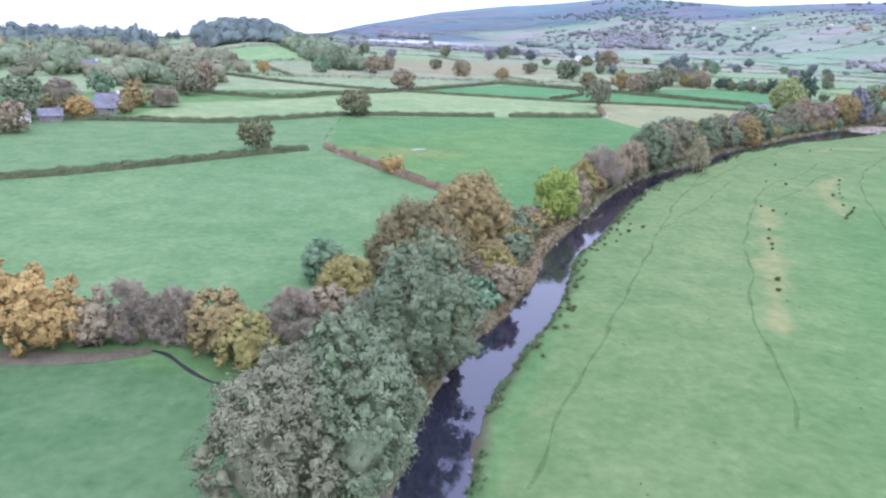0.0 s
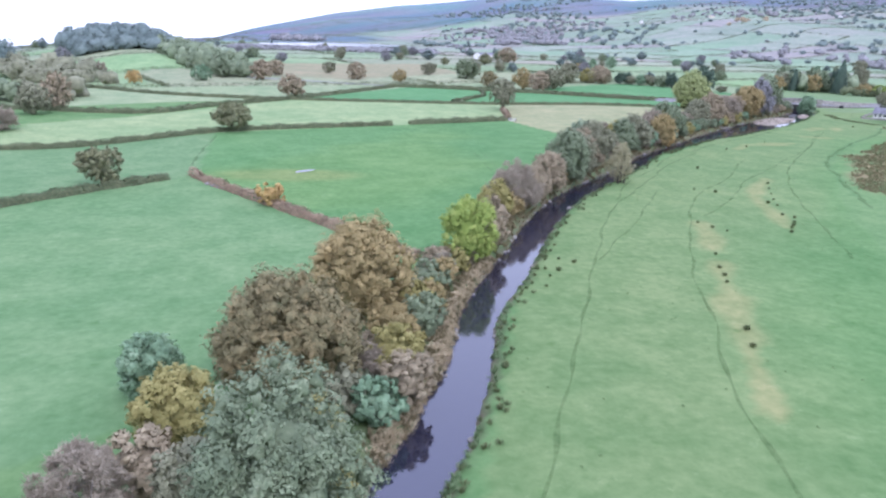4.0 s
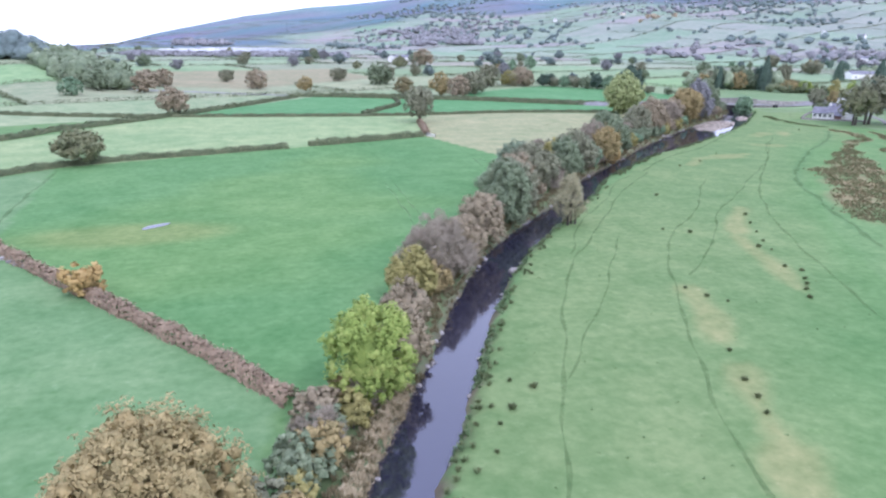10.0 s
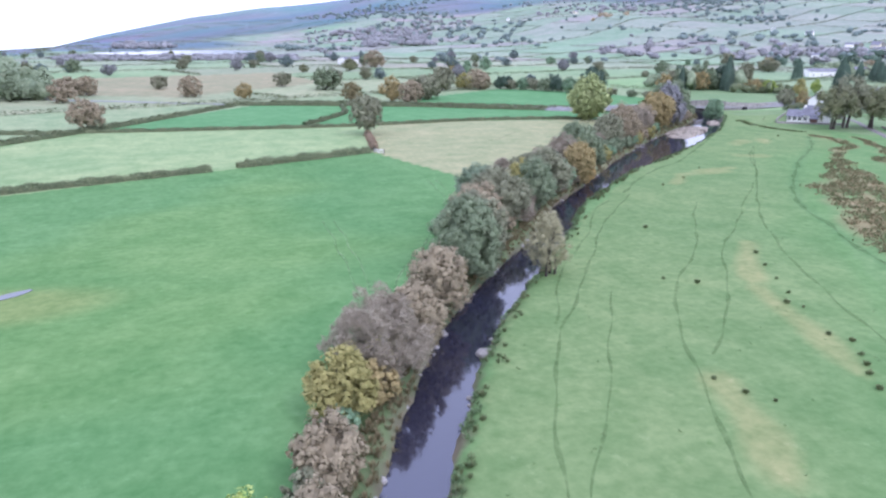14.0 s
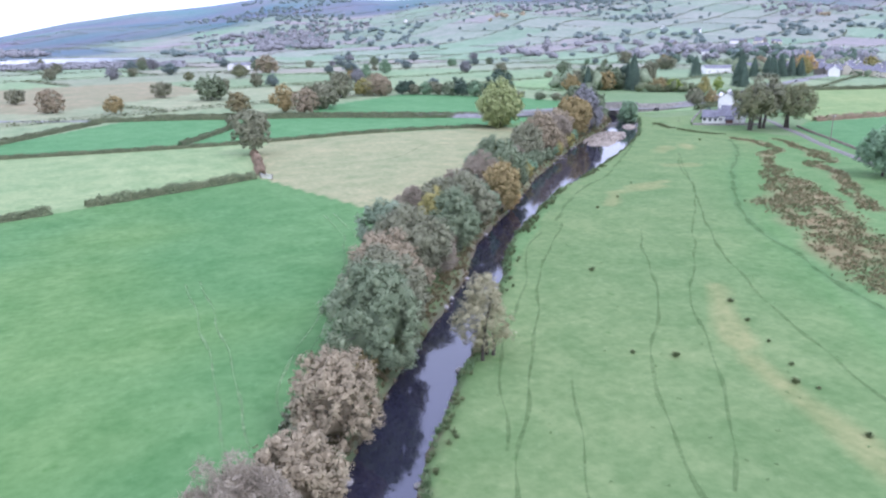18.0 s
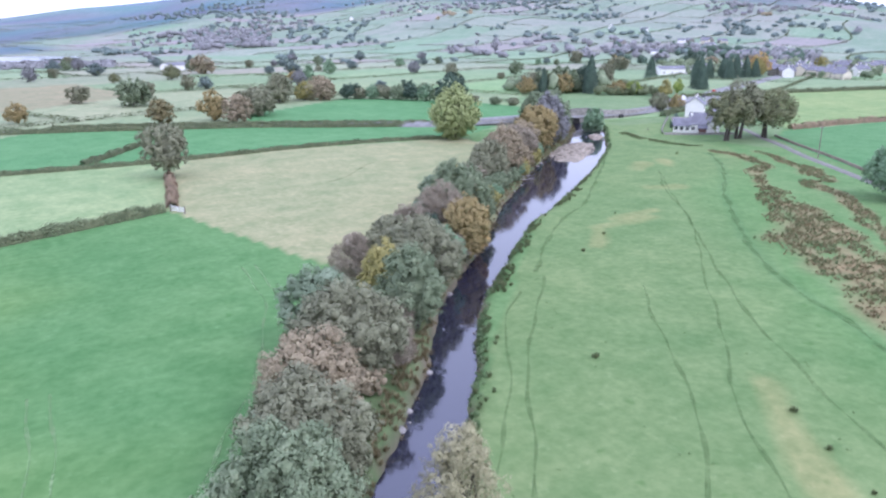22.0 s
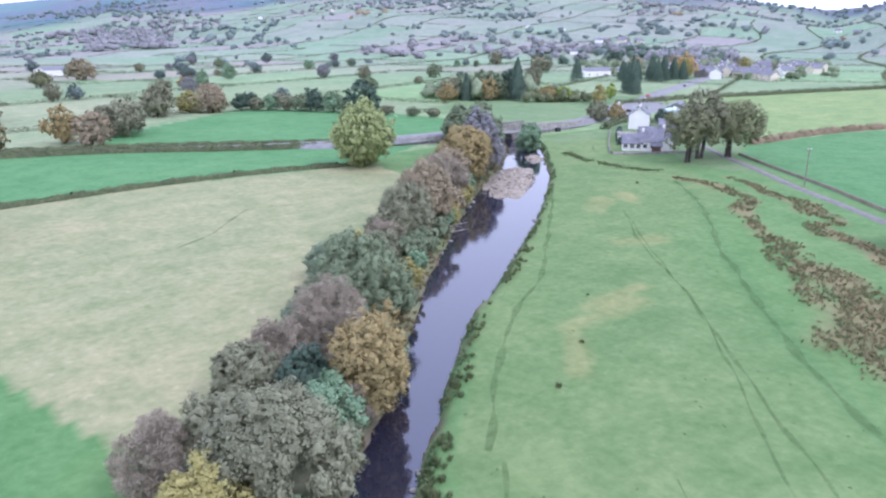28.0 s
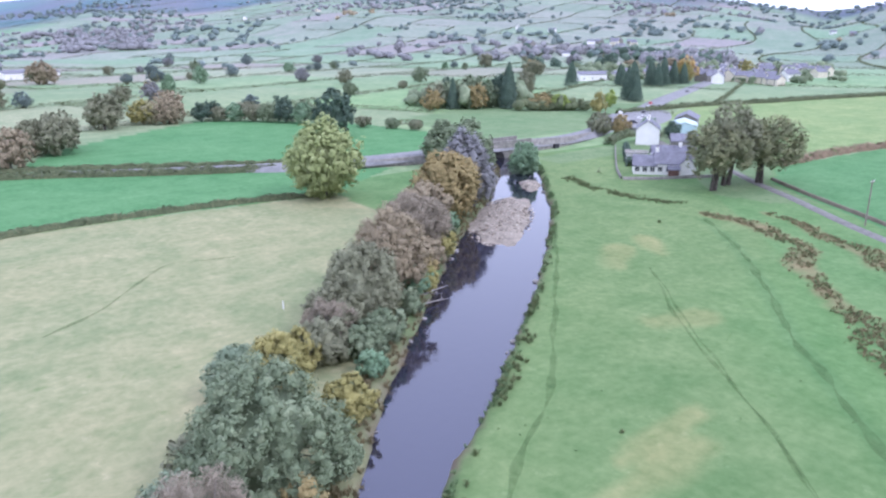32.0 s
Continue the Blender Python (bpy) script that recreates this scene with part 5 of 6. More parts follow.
FALLEN = [(152.5, 272.5, 20), (149.0, 269.0, 8), (126.0, 250.0, 35)]
for k, (x, y, turn) in enumerate(FALLEN):
    rb = np.random.default_rng(40 + k)
    log = new("fallen_branch")
    log.location, log.rotation_euler = (x, y, WATER + 0.25), (0, 0, radians(turn))
    v, f = [], []
    limb(v, f, (-3.6, 0, 0.6), (0, 0.3, 0.2), 0.16, 0.11, 6)
    limb(v, f, (0, 0.3, 0.2), (3.0, -0.2, 0.05), 0.11, 0.03, 6)
    part("stem", mesh_from("stem", v, f, PALEBARK), log)
    for a in np.linspace(-1.8, 2.2, 5):
        v, f = [], []
        limb(v, f, (a, 0.15, 0.25), (a + rb.uniform(0.6, 1.5), rb.choice((-1, 1)) * rb.uniform(0.6, 1.5), rb.uniform(0.1, 0.8)), 0.05, 0.012, 5)
        part("twig", mesh_from("twig", v, f, PALEBARK), log)
    tagged(log, "pale fallen branch lying in the river", "branch", "fallen branches in the river")

# ---- trees of the middle distance ----
KIT = {}


def far_tree(x, y, h, w, leaf, label, group="trees of the valley"):
    """A tree some way off: the crowns of one kind share their meshes."""
    key = (leaf, int(x * 7 + y * 3) % 2)
    z = float(land(x, y, False)[0])
    if key not in KIT:
        KIT[key] = make_tree("tree", (x, y), 10.0, 11.0, leaf, label, low=0.4, seed=700 + len(KIT), lobes=120, count=7600, size=0.24, taper=0.2, open_=0.45, heart=0.5, bare=0.6 if leaf == "purple" else 0, group=group)
        KIT[key].scale = (w / 11, w / 11, h / 10)
        return KIT[key]
    ob = copy_thing(KIT[key], Matrix.Identity(4))
    ob.matrix_basis = Matrix.LocRotScale((x, y, z), Euler((0, 0, (x * 1.7 + y) % 6.28)), (w / 11, w / 11, h / 10))
    return tagged(ob, label, "tree", group)


WORDS = {"bronze": "bronze-green oak", "olive": "golden-brown oak", "greygreen": "grey-green ash", "brown": "russet-brown oak", "orange": "bright orange beech", "purple": "leafless purple-grey ash", "grey": "thin grey-brown alder",
         "teal": "blue-green willow", "dark": "dark evergreen tree", "yellow": "yellowing sycamore", "lime": "yellow-green maple", "palewillow": "pale buff willow", "olivebrown": "dull olive-brown oak", "mauve": "leafless haze-tinted mauve-grey ash", "hazewood": "haze-tinted blue-green alder"}


def stand(where, *rows):
    for x, y, h, w, leaf in rows:
        far_tree(x, y, h, w, leaf, WORDS[leaf] + " " + where)


stand("beyond the hay field", (26, 470, 10.6, 12, "brown"), (50, 453, 7.4, 9, "olive"), (78, 529, 9, 12, "grey"), (98, 499, 13, 16, "greygreen"), (104, 507, 12, 12, "grey"), (95, 417, 10, 10, "olivebrown"),
      (116, 424, 11.5, 11, "olive"), (139, 440, 12.5, 12, "grey"), (130, 432, 11, 10, "grey"), (196, 516, 11, 14, "brown"), (-31, 488, 9, 13, "brown"), (-63, 493, 9.6, 18, "grey"), (-54, 510, 12, 14, "greygreen"), (10, 523, 8, 10, "grey"), (-23, 487, 9.8, 12, "brown"))
stand("by the western farm", (-101, 204, 6.5, 8, "olivebrown"), (-95.5, 206, 5.5, 7, "yellow"), (-104, 184, 6, 9, "brown"), (-87, 219, 5, 6, "olive"),  (-115, 268, 8, 10.5, "teal"), (-90, 234, 8.4, 10, "olive"), (-86, 274, 10, 11, "grey"), (-83, 287, 12.8, 9.5, "brown"), (-82, 238, 6.3, 9, "purple"), (-125, 233, 8.7, 14, "greygreen"), (-115, 238, 7, 10.5, "purple"),
      (-94, 204, 6.2, 9, "orange"), (-98, 176, 8, 9.6, "brown"), (-57, 426, 8, 12, "teal"), (-51, 457, 11, 12.7, "greygreen"), (-29, 450, 10, 13, "brown"), (-115, 453, 7.6, 9, "purple"), (-85, 401, 6.5, 8, "orange"), (-110, 210, 5.5, 9.4, "greygreen"))
stand("along the road hedge", (219.5, 416, 15.3, 15, "dark"), (205, 488, 7.7, 9.3, "dark"), (222, 493, 6.4, 13, "grey"), (231, 478, 8.8, 10, "dark"), (236, 468, 8, 10, "greygreen"), (186, 484, 10, 12, "brown"), (178, 490, 9, 11, "yellow"), (162, 482, 14, 14, "grey"),
      (136, 430, 11.3, 13, "grey"), (121.5, 412, 11, 12, "brown"), (236.5, 636, 11, 9, "teal"), (282, 707, 11.5, 12, "teal"), (193, 764, 15, 22, "brown"), (194.5, 580, 9.6, 11, "grey"), (227, 643, 6.5, 9, "olive"))
stand("in the copse above the bridge", (313, 467, 13, 13, "greygreen"), (324, 458, 15, 14, "greygreen"), (361, 466, 17, 10, "grey"), (337, 431, 7.6, 12, "olive"), (343, 426, 7.6, 10, "lime"), (318, 455, 11, 12, "olive"), (330, 462, 12, 10, "teal"), (306, 470, 12, 12, "grey"), (316, 474, 13, 13, "dark"), (328, 470, 15, 13, "greygreen"), (340, 462, 14, 12, "dark"), (350, 470, 15, 11, "greygreen"), (298, 462, 9, 11, "olive"), (346, 436, 7, 10, "bronze"),
      (291, 359, 8.5, 9, "grey"), (298, 356, 7, 7, "olive"), (301, 337, 6, 6, "dark"), (306, 350, 6, 6, "teal"), (345, 405, 9, 7, "yellow"), (372, 420, 8, 6, "lime"))
stand("in the row above the corn", (199, 484, 7.5, 8.5, "dark"), (205, 481, 6, 8, "grey"), (210, 477, 7, 9, "teal"), (215, 472, 6.5, 8, "grey"), (219, 466, 7.5, 9, "greygreen"), (223, 459, 7, 9, "dark"), (227, 452, 8, 9, "teal"),
      (231, 446, 7, 8.5, "greygreen"), (239, 428, 4.5, 7, "grey"), (245, 418, 4, 6, "greygreen"), (250, 410, 4, 6, "grey"), (188, 487, 9.5, 11, "brown"), (181, 489, 9, 10, "palewillow"), (165, 492, 11, 11, "grey"))
stand("in the village", (560, 505, 17, 17, "orange"), (548, 498, 13, 12, "yellow"), (659, 515, 12, 15, "yellow"), (594, 759, 15, 15, "grey"), (526, 623, 13, 19, "grey"), (540, 640, 12, 15, "olive"), (620, 600, 12, 15, "brown"), (600, 560, 11, 13, "grey"), (680, 600, 12, 15, "brown"), (640, 640, 14, 18, "dark"))


def conifer(x, y, h, w, seed):
    r = np.random.default_rng(seed)
    tree = new("conifer")
    tree.location = (x, y, float(land(x, y, False)[0]))
    k = 5200
    t = r.random(k) ** 0.7
    a = r.uniform(0, 6.283, k)
    layer = 0.8 + 0.3 * np.abs(np.sin(t * 26))
    rad = w / 2 * (1.02 - t) ** 0.8 * layer * r.uniform(0.6, 1.08, k)
    p = np.stack((rad * np.cos(a), rad * np.sin(a), h * (0.04 + 0.95 * t) - 0.12 * rad), 1)
    v, f = [], []
    limb(v, f, (0, 0, -0.5), (0, 0, h * 0.9), 0.35, 0.05, 7)
    part("trunk", mesh_from("trunk", v, f, BARK), tree)
    part("crown", mesh_from("crown", *leaves(r, p, np.stack((np.cos(a), np.sin(a), 0.3 + 0 * a), 1), 0.36), LEAF["dark"], 3), tree)
    return tagged(tree, "tall dark spruce by the village school", "conifer", "village conifers")


for k, (x, y, h, w) in enumerate(((466, 529, 16, 11), (409, 436, 20, 11), (413, 442, 17, 9), (500, 516, 14, 9), (507, 497, 16, 10), (514, 491, 18, 11), (521, 496, 16, 9), (528, 493, 16, 10), (334, 450, 21, 11), (338, 456, 18, 9), (309, 461, 14, 7), (535, 490, 14, 9), (490, 506, 13, 8), (497, 501, 15, 9), (503, 488, 15, 9), (518, 503, 15, 9), (404, 430, 15, 8), (330, 446, 17, 9))):
    conifer(x, y, h, w, 900 + k)

# trees scattered along the far hedges
r = np.random.default_rng(5)
MIX = ["grey", "greygreen", "mauve", "bronze", "hazewood", "grey", "teal", "greygreen", "hazewood", "mauve", "greygreen", "hazewood"]
made = 0
while made < 130:
    rr, az = 380 + 720 * r.random() ** 0.8, radians(r.uniform(-56, 74))
    x, y = MIDDLE[0] + rr * math.sin(az), MIDDLE[1] + rr * math.cos(az)
    v = -x * math.sin(0.42) + y * math.cos(0.42)
    u = x * math.cos(0.42) + y * math.sin(0.42)
    if r.random() < 0.8:  # most stand in a hedge
        v2 = round(v / 95) * 95
        x, y = u * math.cos(0.42) - v2 * math.sin(0.42), u * math.sin(0.42) + v2 * math.cos(0.42)
    if any(inside(np.array([x]), np.array([y]), c)[0] for _, c in FIELDS) or (x > 430 and 400 < y < 640) or (-30 < x < 360 and 1060 < y < 1300):
        continue
    h = r.uniform(5, 11)
    leaf = MIX[int(r.integers(0, len(MIX)))]
    far_tree(x, y, h, h * r.uniform(0.9, 1.4), leaf, WORDS[leaf] + " in a far hedgerow")
    made += 1


def thicket(name, places, height, width, per, size, leaf, label, category, r):
    """Many far trees in one: a small dome of leaves at each place."""
    k = len(places)
    h = height * r.uniform(0.6, 1.3, k)
    w = width * r.uniform(0.6, 1.4, k)
    e = unit(r.normal(0, 1, (k * per, 3)))
    e[:, 2] = np.abs(e[:, 2]) * 1.5 - 0.5
    q = np.repeat(np.column_stack((places, land(places[:, 0], places[:, 1], False) + 0.45 * h)), per, 0)
    q = q + e * np.repeat(np.stack((w / 2, w / 2, h * 0.5), 1), per, 0) * r.uniform(0.75, 1.1, (k * per, 1))
    v, f = leaves(r, q, e + (0, 0, 0.3), size)
    normals = np.repeat(unit(e + (0, 0, 0.3)), 3, 0)
    lump = np.repeat(np.arange(k), 3)  # three clumps to a tree
    mid = np.column_stack((places, land(places[:, 0], places[:, 1], False) + 0.42 * h))[lump] + r.normal(0, 0.16, (3 * k, 3)) * np.stack((w, w, 0.8 * h), 1)[lump]
    hv, hf, hn = hearts(r, mid, np.stack((w, w, h), 1)[lump] * r.uniform(0.3, 0.42, (3 * k, 1)) * (1 if size > 1 else 0.8), 0 if size > 1 else 1)
    me = mesh_from(name, np.vstack((v, hv)), np.vstack((f, hf + len(v))), LEAF[leaf], 3)
    ob = new(name, soften(me, np.vstack((normals, hn))))
    return tagged(ob, label, category, kind="stuff")


def sector(r, count, r0, r1, a0, a1):
    rr, az = np.sqrt(r.uniform(r0 * r0, r1 * r1, count)), np.radians(r.uniform(a0, a1, count))
    return np.column_stack((MIDDLE[0] + rr * np.sin(az), MIDDLE[1] + rr * np.cos(az)))


def clustered(p, scale, cut, seed):
    return p[ripple(p[:, 0], p[:, 1], scale, seed) > cut]


thicket("woodland", sector(r, 330, 520, 620, -25.5, -18.4), 13, 13, 170, 0.75, "hazewood", "dark wood crowning a knoll", "woodland", r)
thicket("woodland", sector(r, 170, 360, 600, -19.4, -15.4), 11, 13, 170, 0.75, "greygreen", "grey-green wood down the flank of the knoll", "woodland", r)
thicket("woodland", clustered(sector(r, 420, 250, 560, -72, -29), 0.024, 0.25, 68), 9, 12, 170, 0.6, "greygreen", "green and grey trees round the western farm", "woodland", r)
thicket("woodland", clustered(sector(r, 300, 250, 560, -72, -29), 0.03, 0.3, 69), 8, 11, 170, 0.6, "grey", "bare grey-brown trees round the western farm", "woodland", r)
thicket("plantation", sector(r, 170, 470, 540, -41, -31), 14, 10, 170, 0.7, "hazewood", "dark conifer plantation behind the farm", "plantation", r)
thicket("woodland", clustered(sector(r, 520, 270, 560, -72, -29), 0.02, 0.2, 61), 9, 12, 170, 0.6, "grey", "mixed bare woodland round the western farm", "woodland", r)
thicket("woodland", clustered(sector(r, 200, 260, 520, -72, -30), 0.03, 0.45, 62), 8, 10, 170, 0.55, "orange", "orange and brown trees round the western farm", "woodland", r)
thicket("woodland", sector(r, 300, 820, 930, -11, 6), 4, 12, 34, 1.3, "mauve", "leafless wood along the near lake shore, haze-tinted grey", "woodland", r)
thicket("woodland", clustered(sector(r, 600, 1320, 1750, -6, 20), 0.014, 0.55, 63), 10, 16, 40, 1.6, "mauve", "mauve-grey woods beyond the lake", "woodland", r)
thicket("woodland", clustered(sector(r, 2600, 1050, 2900, 5, 78), 0.01, 0.42, 64), 9, 13, 36, 1.5, "hazewood", "dark woods and copses on the hillside", "woodland", r)
thicket("woodland", clustered(sector(r, 1500, 1000, 2300, 14, 78), 0.011, 0.5, 65), 9, 12, 36, 1.4, "mauve", "leafless hillside woods in haze-tinted mauve-grey", "woodland", r)
thicket("woodland", clustered(sector(r, 1300, 1000, 2300, 12, 78), 0.012, 0.55, 66), 9, 12, 36, 1.4, "hazewood", "grey-green hillside copses", "woodland", r)
thicket("woodland", clustered(sector(r, 200, 1100, 1800, 30, 72), 0.013, 0.85, 67), 9, 12, 36, 1.4, "brown", "russet-brown beech wood on the hillside", "woodland", r)
c_, s_ = math.cos(0.42), math.sin(0.42)
v_ = np.round(r.uniform(9, 28, 1500)) * 95  # rows of trees that follow the hillside hedges
u_ = r.uniform(200, 2600, 1500)
lines = np.column_stack((u_ * c_ - v_ * s_, u_ * s_ + v_ * c_)) + r.normal(0, 3, (1500, 2))
lines = lines - np.column_stack(wander(lines[:, 0], lines[:, 1]))
far_ = np.hypot(*(lines - MIDDLE).T)
az_ = np.degrees(np.arctan2(*(lines - MIDDLE).T))
lines = lines[(ripple(lines[:, 0], lines[:, 1], 0.007, 26) > -0.1) & (far_ > 880) & (far_ < 2500) & (az_ > 8) & (az_ < 76)]
thicket("hedgerow_trees", lines[::2], 7, 9, 24, 1.3, "hazewood", "dark trees in the hillside hedgerows", "trees", r)
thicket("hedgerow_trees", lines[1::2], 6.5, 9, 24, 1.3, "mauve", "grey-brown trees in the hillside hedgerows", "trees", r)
thicket("woodland", np.column_stack((r.uniform(306, 352, 60), r.uniform(455, 492, 60))), 11, 9, 120, 0.45, "greygreen", "dense green copse above the bridge", "woodland", r)
thicket("scrub", np.column_stack((np.linspace(328, 352, 16), np.linspace(436, 418, 16))) + r.normal(0, 1.2, (16, 2)), 6, 7, 160, 0.3, "hedge", "yellow-green scrub beside the copse", "scrub", r)
thicket("woodland", sector(r, 160, 800, 2400, 8, 76), 7, 8.5, 40, 1.2, "hazewood", "single trees dotted over the hillside fields", "trees", r)
thicket("woodland", sector(r, 150, 620, 850, 46, 62), 8, 9, 90, 0.6, "greygreen", "grey-green trees among the village houses", "trees", r)

rv = np.random.default_rng(77)
thicket("woodland", clustered(sector(rv, 190, 840, 1150, 43, 57), 0.02, -0.2, 70), 11, 13, 60, 0.9, "mauve", "grey-brown trees above the village", "woodland", rv)
thicket("woodland", clustered(sector(rv, 120, 840, 1150, 43, 57), 0.02, -0.2, 71), 11, 12, 60, 0.9, "dark", "dark evergreen trees above the village", "woodland", rv)

# hedges of the far patchwork
def far_hedges(r, r0, r1, per, size, high, label):
    pts = []
    c, s = math.cos(0.42), math.sin(0.42)
    for row in range(-12, 40):
        for col in range(-14, 26):
            u0, v0 = col * 150 - 53 * (row % 3), row * 95
            for a, b, keep in (((u0, v0), (u0 + 150, v0), 0.95), ((u0, v0), (u0, v0 + 95), 0.8)):
                if r.random() > keep * (0.72 if r0 > 1200 else 1):
                    continue
                mx, my = (a[0] + b[0]) / 2, (a[1] + b[1]) / 2
                x, y = mx * c - my * s - MIDDLE[0], mx * s + my * c - MIDDLE[1]
                d, az = math.hypot(x, y), math.degrees(math.atan2(x, y))
                if not (r0 < d < r1 and -40 < az < 80):
                    continue
                k = int(math.hypot(b[0] - a[0], b[1] - a[1]) * per)
                t = r.random((k, 1))
                uv = np.array(a) + (np.array(b) - np.array(a)) * t + r.normal(0, 0.7, (k, 2))
                pts.append(np.column_stack((uv[:, 0] * c - uv[:, 1] * s, uv[:, 0] * s + uv[:, 1] * c)))
    p = np.vstack(pts)
    p = p - np.column_stack(wander(p[:, 0], p[:, 1]))
    bad = np.zeros(len(p), bool)
    for _, corners in FIELDS:
        bad |= inside(p[:, 0], p[:, 1], corners)
    bad |= (p[:, 0] > -60) & (p[:, 0] < 380) & (p[:, 1] > 1040) & (p[:, 1] < 1310)
    p = p[~bad]
    z = land(p[:, 0], p[:, 1], False) + r.uniform(0.1, high, len(p))
    ob = new("hedgerows", mesh_from("hedgerows", *leaves(r, np.column_stack((p, z)), np.tile((0, 0, 1.0), (len(p), 1)), size), LEAF["hedge"], 3))
    return tagged(ob, label, "hedgerow", kind="stuff")


far_hedges(r, 300, 700, 9, 0.5, 1.7, "dark hedgerows round the valley fields")
far_hedges(r, 700, 1250, 4.4, 0.75, 2.0, "dark hedgerows across the valley floor")
far_hedges(r, 1250, 2600, 1.4, 1.2, 2.4, "dark hedgerows on the hillside fields")

# ---- farms and village ----
for x, y, turn, l, w, e, h, m, label in (
    (-98, 196, 30, 5.5, 4, 1.9, 3.4, STONE, "grey stone farm barn with a slate roof"), (-104, 193, 120, 5, 4, 2.2, 3.8, WHITEWASH, "white farmhouse with a slate roof"), (-92, 214, 30, 7, 4.4, 2.2, 3.9, STONE, "long grey farmhouse with slates"),
    (-97, 231, 20, 7, 5, 2.2, 4, WHITEWASH, "stone farm building with a slate roof"), (-182, 366, 10, 14, 8, 2.6, 4, STONE, "long grey farm shed"), (-164, 371, 10, 9, 6, 2.4, 3.8, WHITEWASH, "white farm building by the trees"),
    (187, 835, 25, 24, 14, 5, 7, WHITEWASH, "long pale farm shed in the fields"), (212, 850, 25, 16, 10, 4, 6, WHITEWASH, "white farm building in the fields")):
    house(x, y, turn, l, w, e, h, m, label, ((-0.3, 1), (0.3, 1)), chimneys=(0.4,) if l < 14 else ())
base = [house(524, 557, -20, 34, 14, 4.5, 6.5, WHITEWASH, "long low white school building", ((-0.4, 1.2), (-0.2, 1.2), (0.0, 1.2), (0.2, 1.2), (0.4, 1.2)), chimneys=()),
        house(562, 481, 35, 11, 8, 5, 8, WHITEWASH, "white village house with a slate roof", ((-0.3, 1), (0.3, 1), (-0.3, 3.4), (0.3, 3.4)), chimneys=(-0.42, 0.42)),
        house(575, 500, 120, 12, 9, 5.2, 8.4, STONE, "grey stone village house with slates", ((-0.3, 1), (0.3, 1), (-0.3, 3.4), (0.3, 3.4)), chimneys=(-0.42, 0.42)),
        house(590, 490, 30, 12, 8, 5.2, 8.2, RENDERS[1], "cream village house with a slate roof", ((-0.3, 1), (0.3, 1), (-0.3, 3.4), (0.3, 3.4)), chimneys=(0.42,))]
r = np.random.default_rng(8)
for k in range(64):
    if k < 40:
        x, y = 585 + r.uniform(-22, 170), 500 + r.uniform(-55, 75)
        y += 0.12 * (x - 585)
    elif k < 54:
        x, y = r.uniform(820, 1120), r.uniform(760, 980)
    else:
        rr, az = r.uniform(1150, 2100), radians(r.uniform(20, 74))
        x, y = MIDDLE[0] + rr * math.sin(az), MIDDLE[1] + rr * math.cos(az)
    ob = copy_thing(base[1 + int(r.integers(0, 3))], Matrix.LocRotScale((x, y, float(land(x, y, False)[0])), Euler((0, 0, r.uniform(0, 6.28))), (r.uniform(0.8, 1.3), 1, r.uniform(0.8, 1.05))))
    ob["group"] = "village houses"


# parked cars by the road
def car(x, y, turn, paint, label):
    ob = new("car")
    ob.location, ob.rotation_euler = (x, y, float(land(x, y, False)[0]) + 0.12), (0, 0, radians(turn))
    solid("body", lambda bm: box(bm, -2.1, 2.1, -0.85, 0.85, 0.3, 0.85, 0.96), paint, ob, "", 0.1)
    solid("cabin", lambda bm: box(bm, -1.4, 1.0, -0.78, 0.78, 0.8, 1.45, 0.78), paint, ob, "", 0.06)
    for s in (-1, 1):
        solid("side_window", lambda bm: box(bm, -1.1, 0.7, min(s * 0.66, s * 0.76), max(s * 0.66, s * 0.76), 0.92, 1.3, 0.9), GLASS, ob)
    solid("windscreen", lambda bm: box(bm, 0.72, 0.96, -0.6, 0.6, 0.9, 1.34, 0.9), GLASS, ob)
    for a in (-1.3, 1.3):
        for s in (-1, 1):
            v, f = [], []
            limb(v, f, (a, s * 0.68, 0.32), (a, s * 0.9, 0.32), 0.32, 0.32, 12)
            wheel = part("wheel", mesh_from("tyre", v, f, DARKWOOD), ob)
            solid("hub", lambda bm: box(bm, a - 0.17, a + 0.17, min(s * 0.84, s * 0.91), max(s * 0.84, s * 0.91), 0.15, 0.49, 0.9), FRAMEM, wheel)
    return tagged(ob, label, "car", "parked cars")


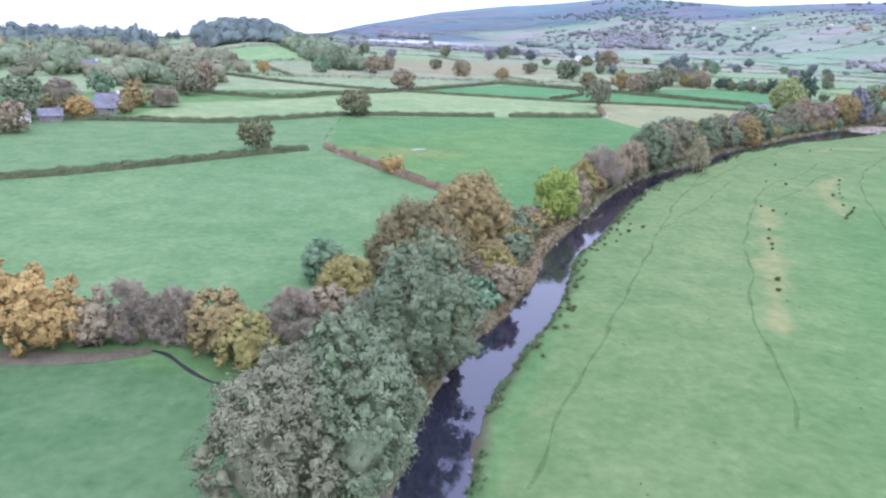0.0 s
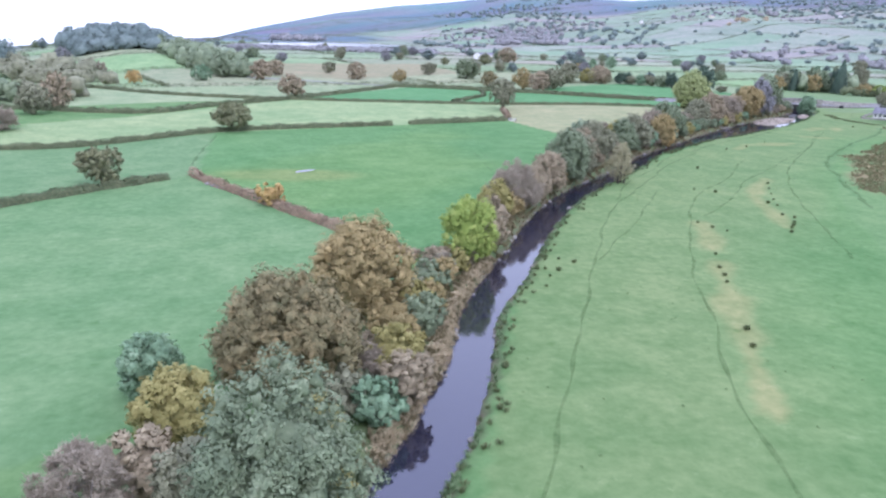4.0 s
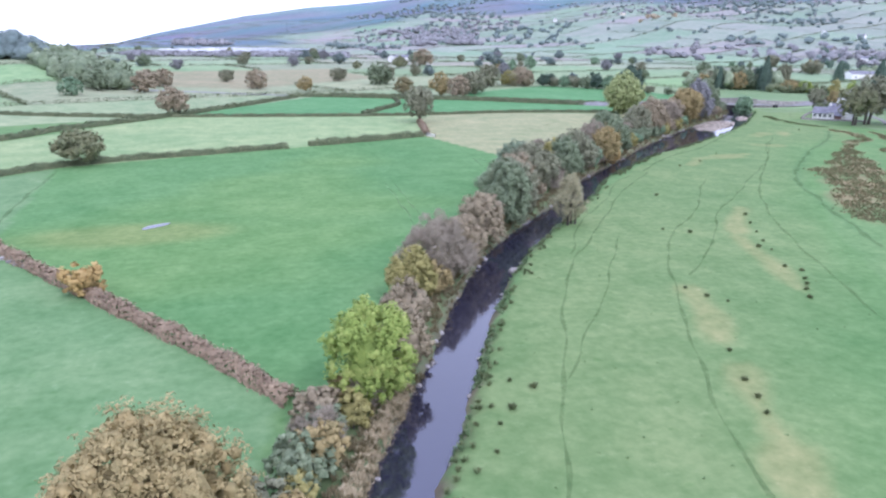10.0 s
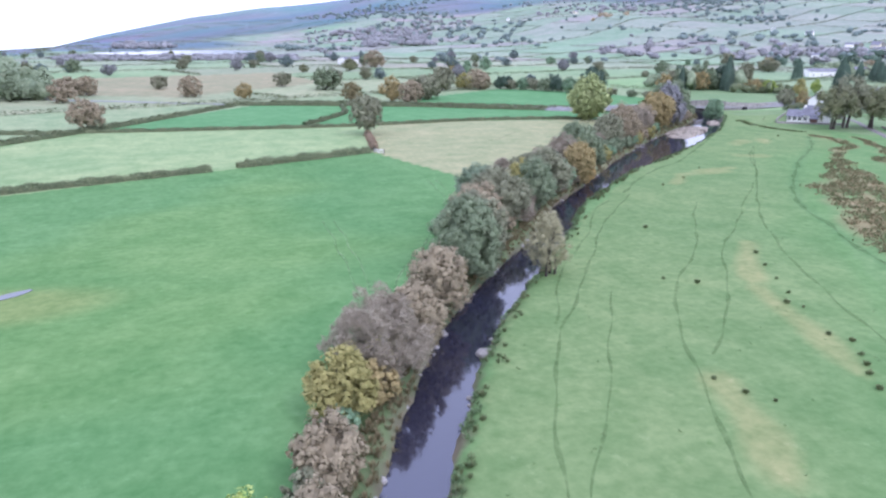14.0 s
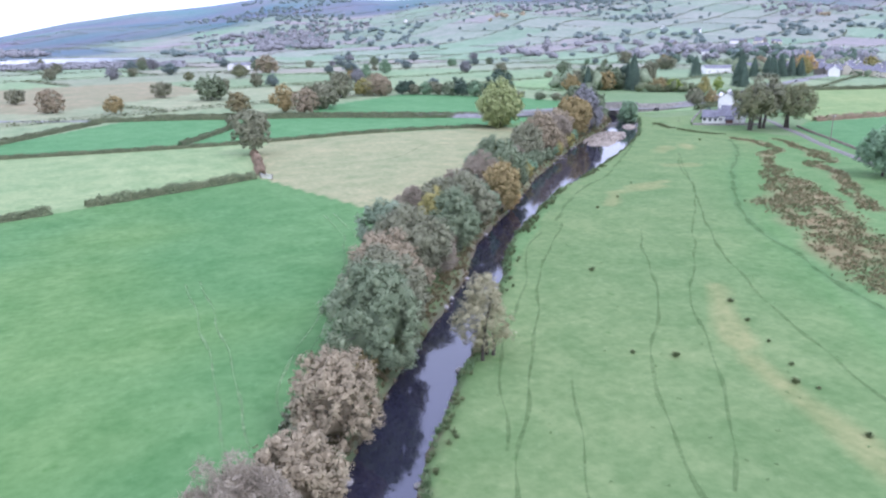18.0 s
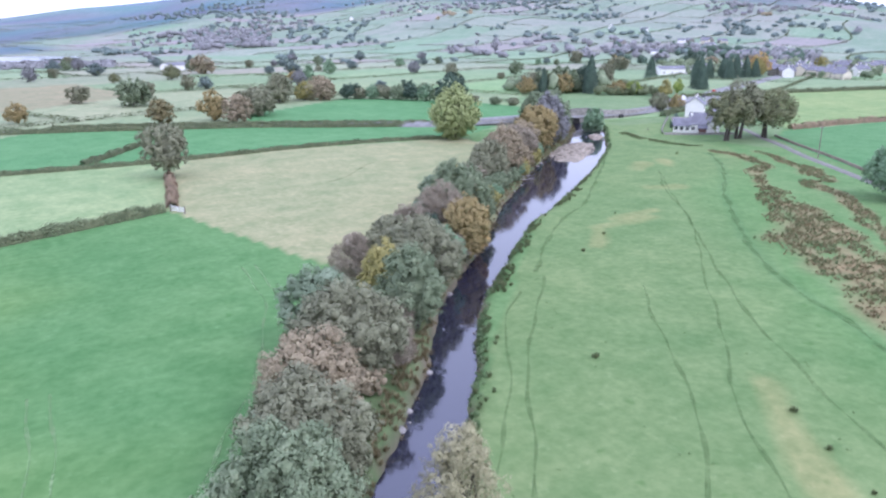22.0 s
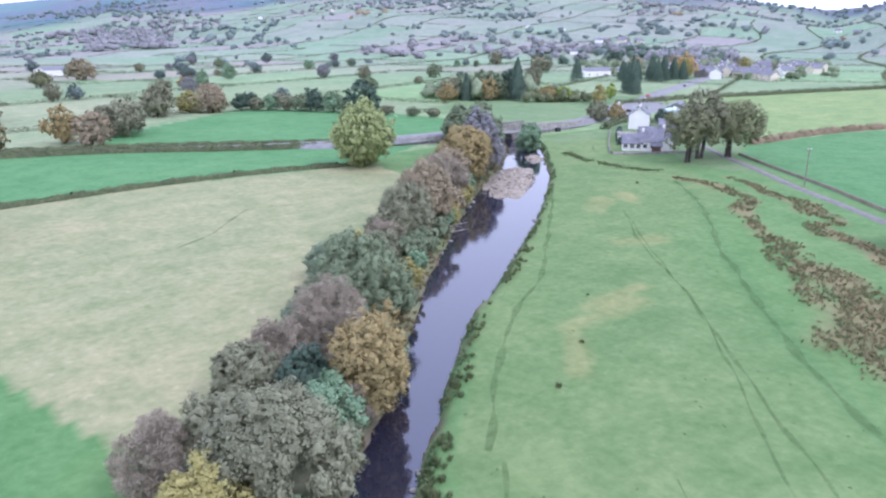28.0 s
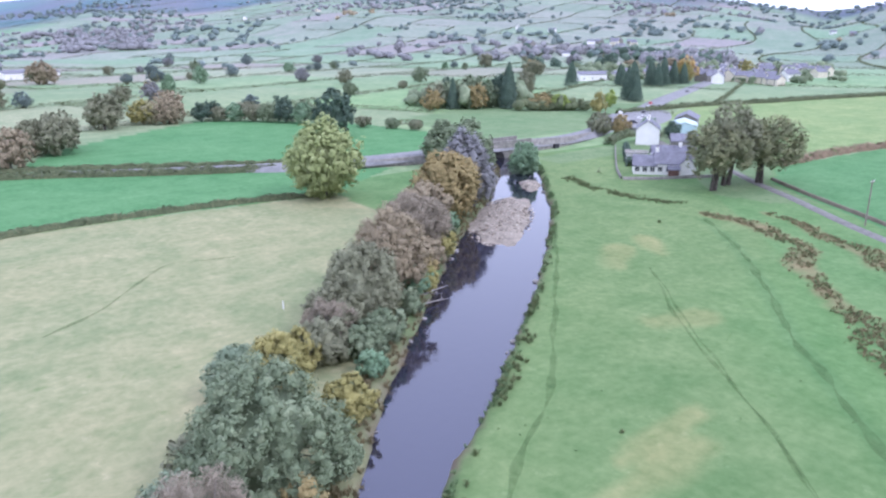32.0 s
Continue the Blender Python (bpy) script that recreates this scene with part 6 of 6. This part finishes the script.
PAINT = [mottled("white_car_paint", (0.72, 0.72, 0.74), (0.82, 0.82, 0.82), 0.3, 3.0, 0.3, 0.0, 0.5), mottled("dark_car_paint", (0.03, 0.03, 0.04), (0.06, 0.06, 0.08), 0.3, 3.0, 0.3, 0.0, 0.5),
         mottled("red_car_paint", (0.3, 0.03, 0.03), (0.4, 0.05, 0.05), 0.3, 3.0, 0.3, 0.0, 0.5)]
for x, y, turn, k in ((338, 386, 30, 0), (342, 379, 120, 0), (349, 396, 28, 0), (326, 372, 120, 1), (360, 392, 30, 1), (380, 404, 26, 0), (474, 446, 25, 1), (395, 414, 25, 2)):
    car(x, y, turn, PAINT[k], ("white", "dark", "red")[k] + " car parked beside the village road")

# telegraph pole and a marker post
WOODEN = mottled("weathered_wood", (0.14, 0.12, 0.1), (0.3, 0.27, 0.23), 1.0, 12.0)
for x, y in ((234, 249.5),):
    pole = new("telegraph_pole")
    pole.location = (x, y, land_at(x, y))
    v, f = [], []
    limb(v, f, (0, 0, -0.5), (0, 0, 8.6), 0.15, 0.1, 8)
    part("post", mesh_from("post", v, f, WOODEN), pole)
    solid("crossarm", lambda bm: box(bm, -0.9, 0.9, -0.06, 0.06, 8.1, 8.25), WOODEN, pole)
    for s in (-0.8, -0.3, 0.3, 0.8):
        solid("insulator", lambda bm: box(bm, s - 0.05, s + 0.05, -0.05, 0.05, 8.25, 8.45, 0.7), FRAMEM, pole)
    tagged(pole, "grey wooden telegraph pole beside the lane", "pole", "poles by the lane")
post = solid("marker_post", lambda bm: box(bm, -0.08, 0.08, -0.08, 0.08, -0.3, 1.1, 0.9), FRAMEM, None)
post.location = (132, 278, land_at(132, 278))
tagged(post, "white painted marker post in the pasture", "post")

# the field gate at the hedge end
gate = new("field_gate")
gate.location, gate.rotation_euler = (71.2, 275.6, land_at(71.2, 275.6)), (0, 0, radians(-60))
for x in (-1.9, 1.9):
    solid("gate_post", lambda bm: box(bm, x - 0.1, x + 0.1, -0.1, 0.1, -0.4, 1.45, 0.9), WOODEN, gate)
for k in range(5):
    solid("rail", lambda bm: box(bm, -1.78, 1.78, -0.03, 0.03, 0.25 + 0.22 * k, 0.33 + 0.22 * k), FRAMEM, gate)
for x in (-1.7, 0, 1.7):
    solid("stile", lambda bm: box(bm, x - 0.04, x + 0.04, -0.07, -0.03, 0.22, 1.25), FRAMEM, gate)
tagged(gate, "pale five-barred field gate at the hedge end", "gate")
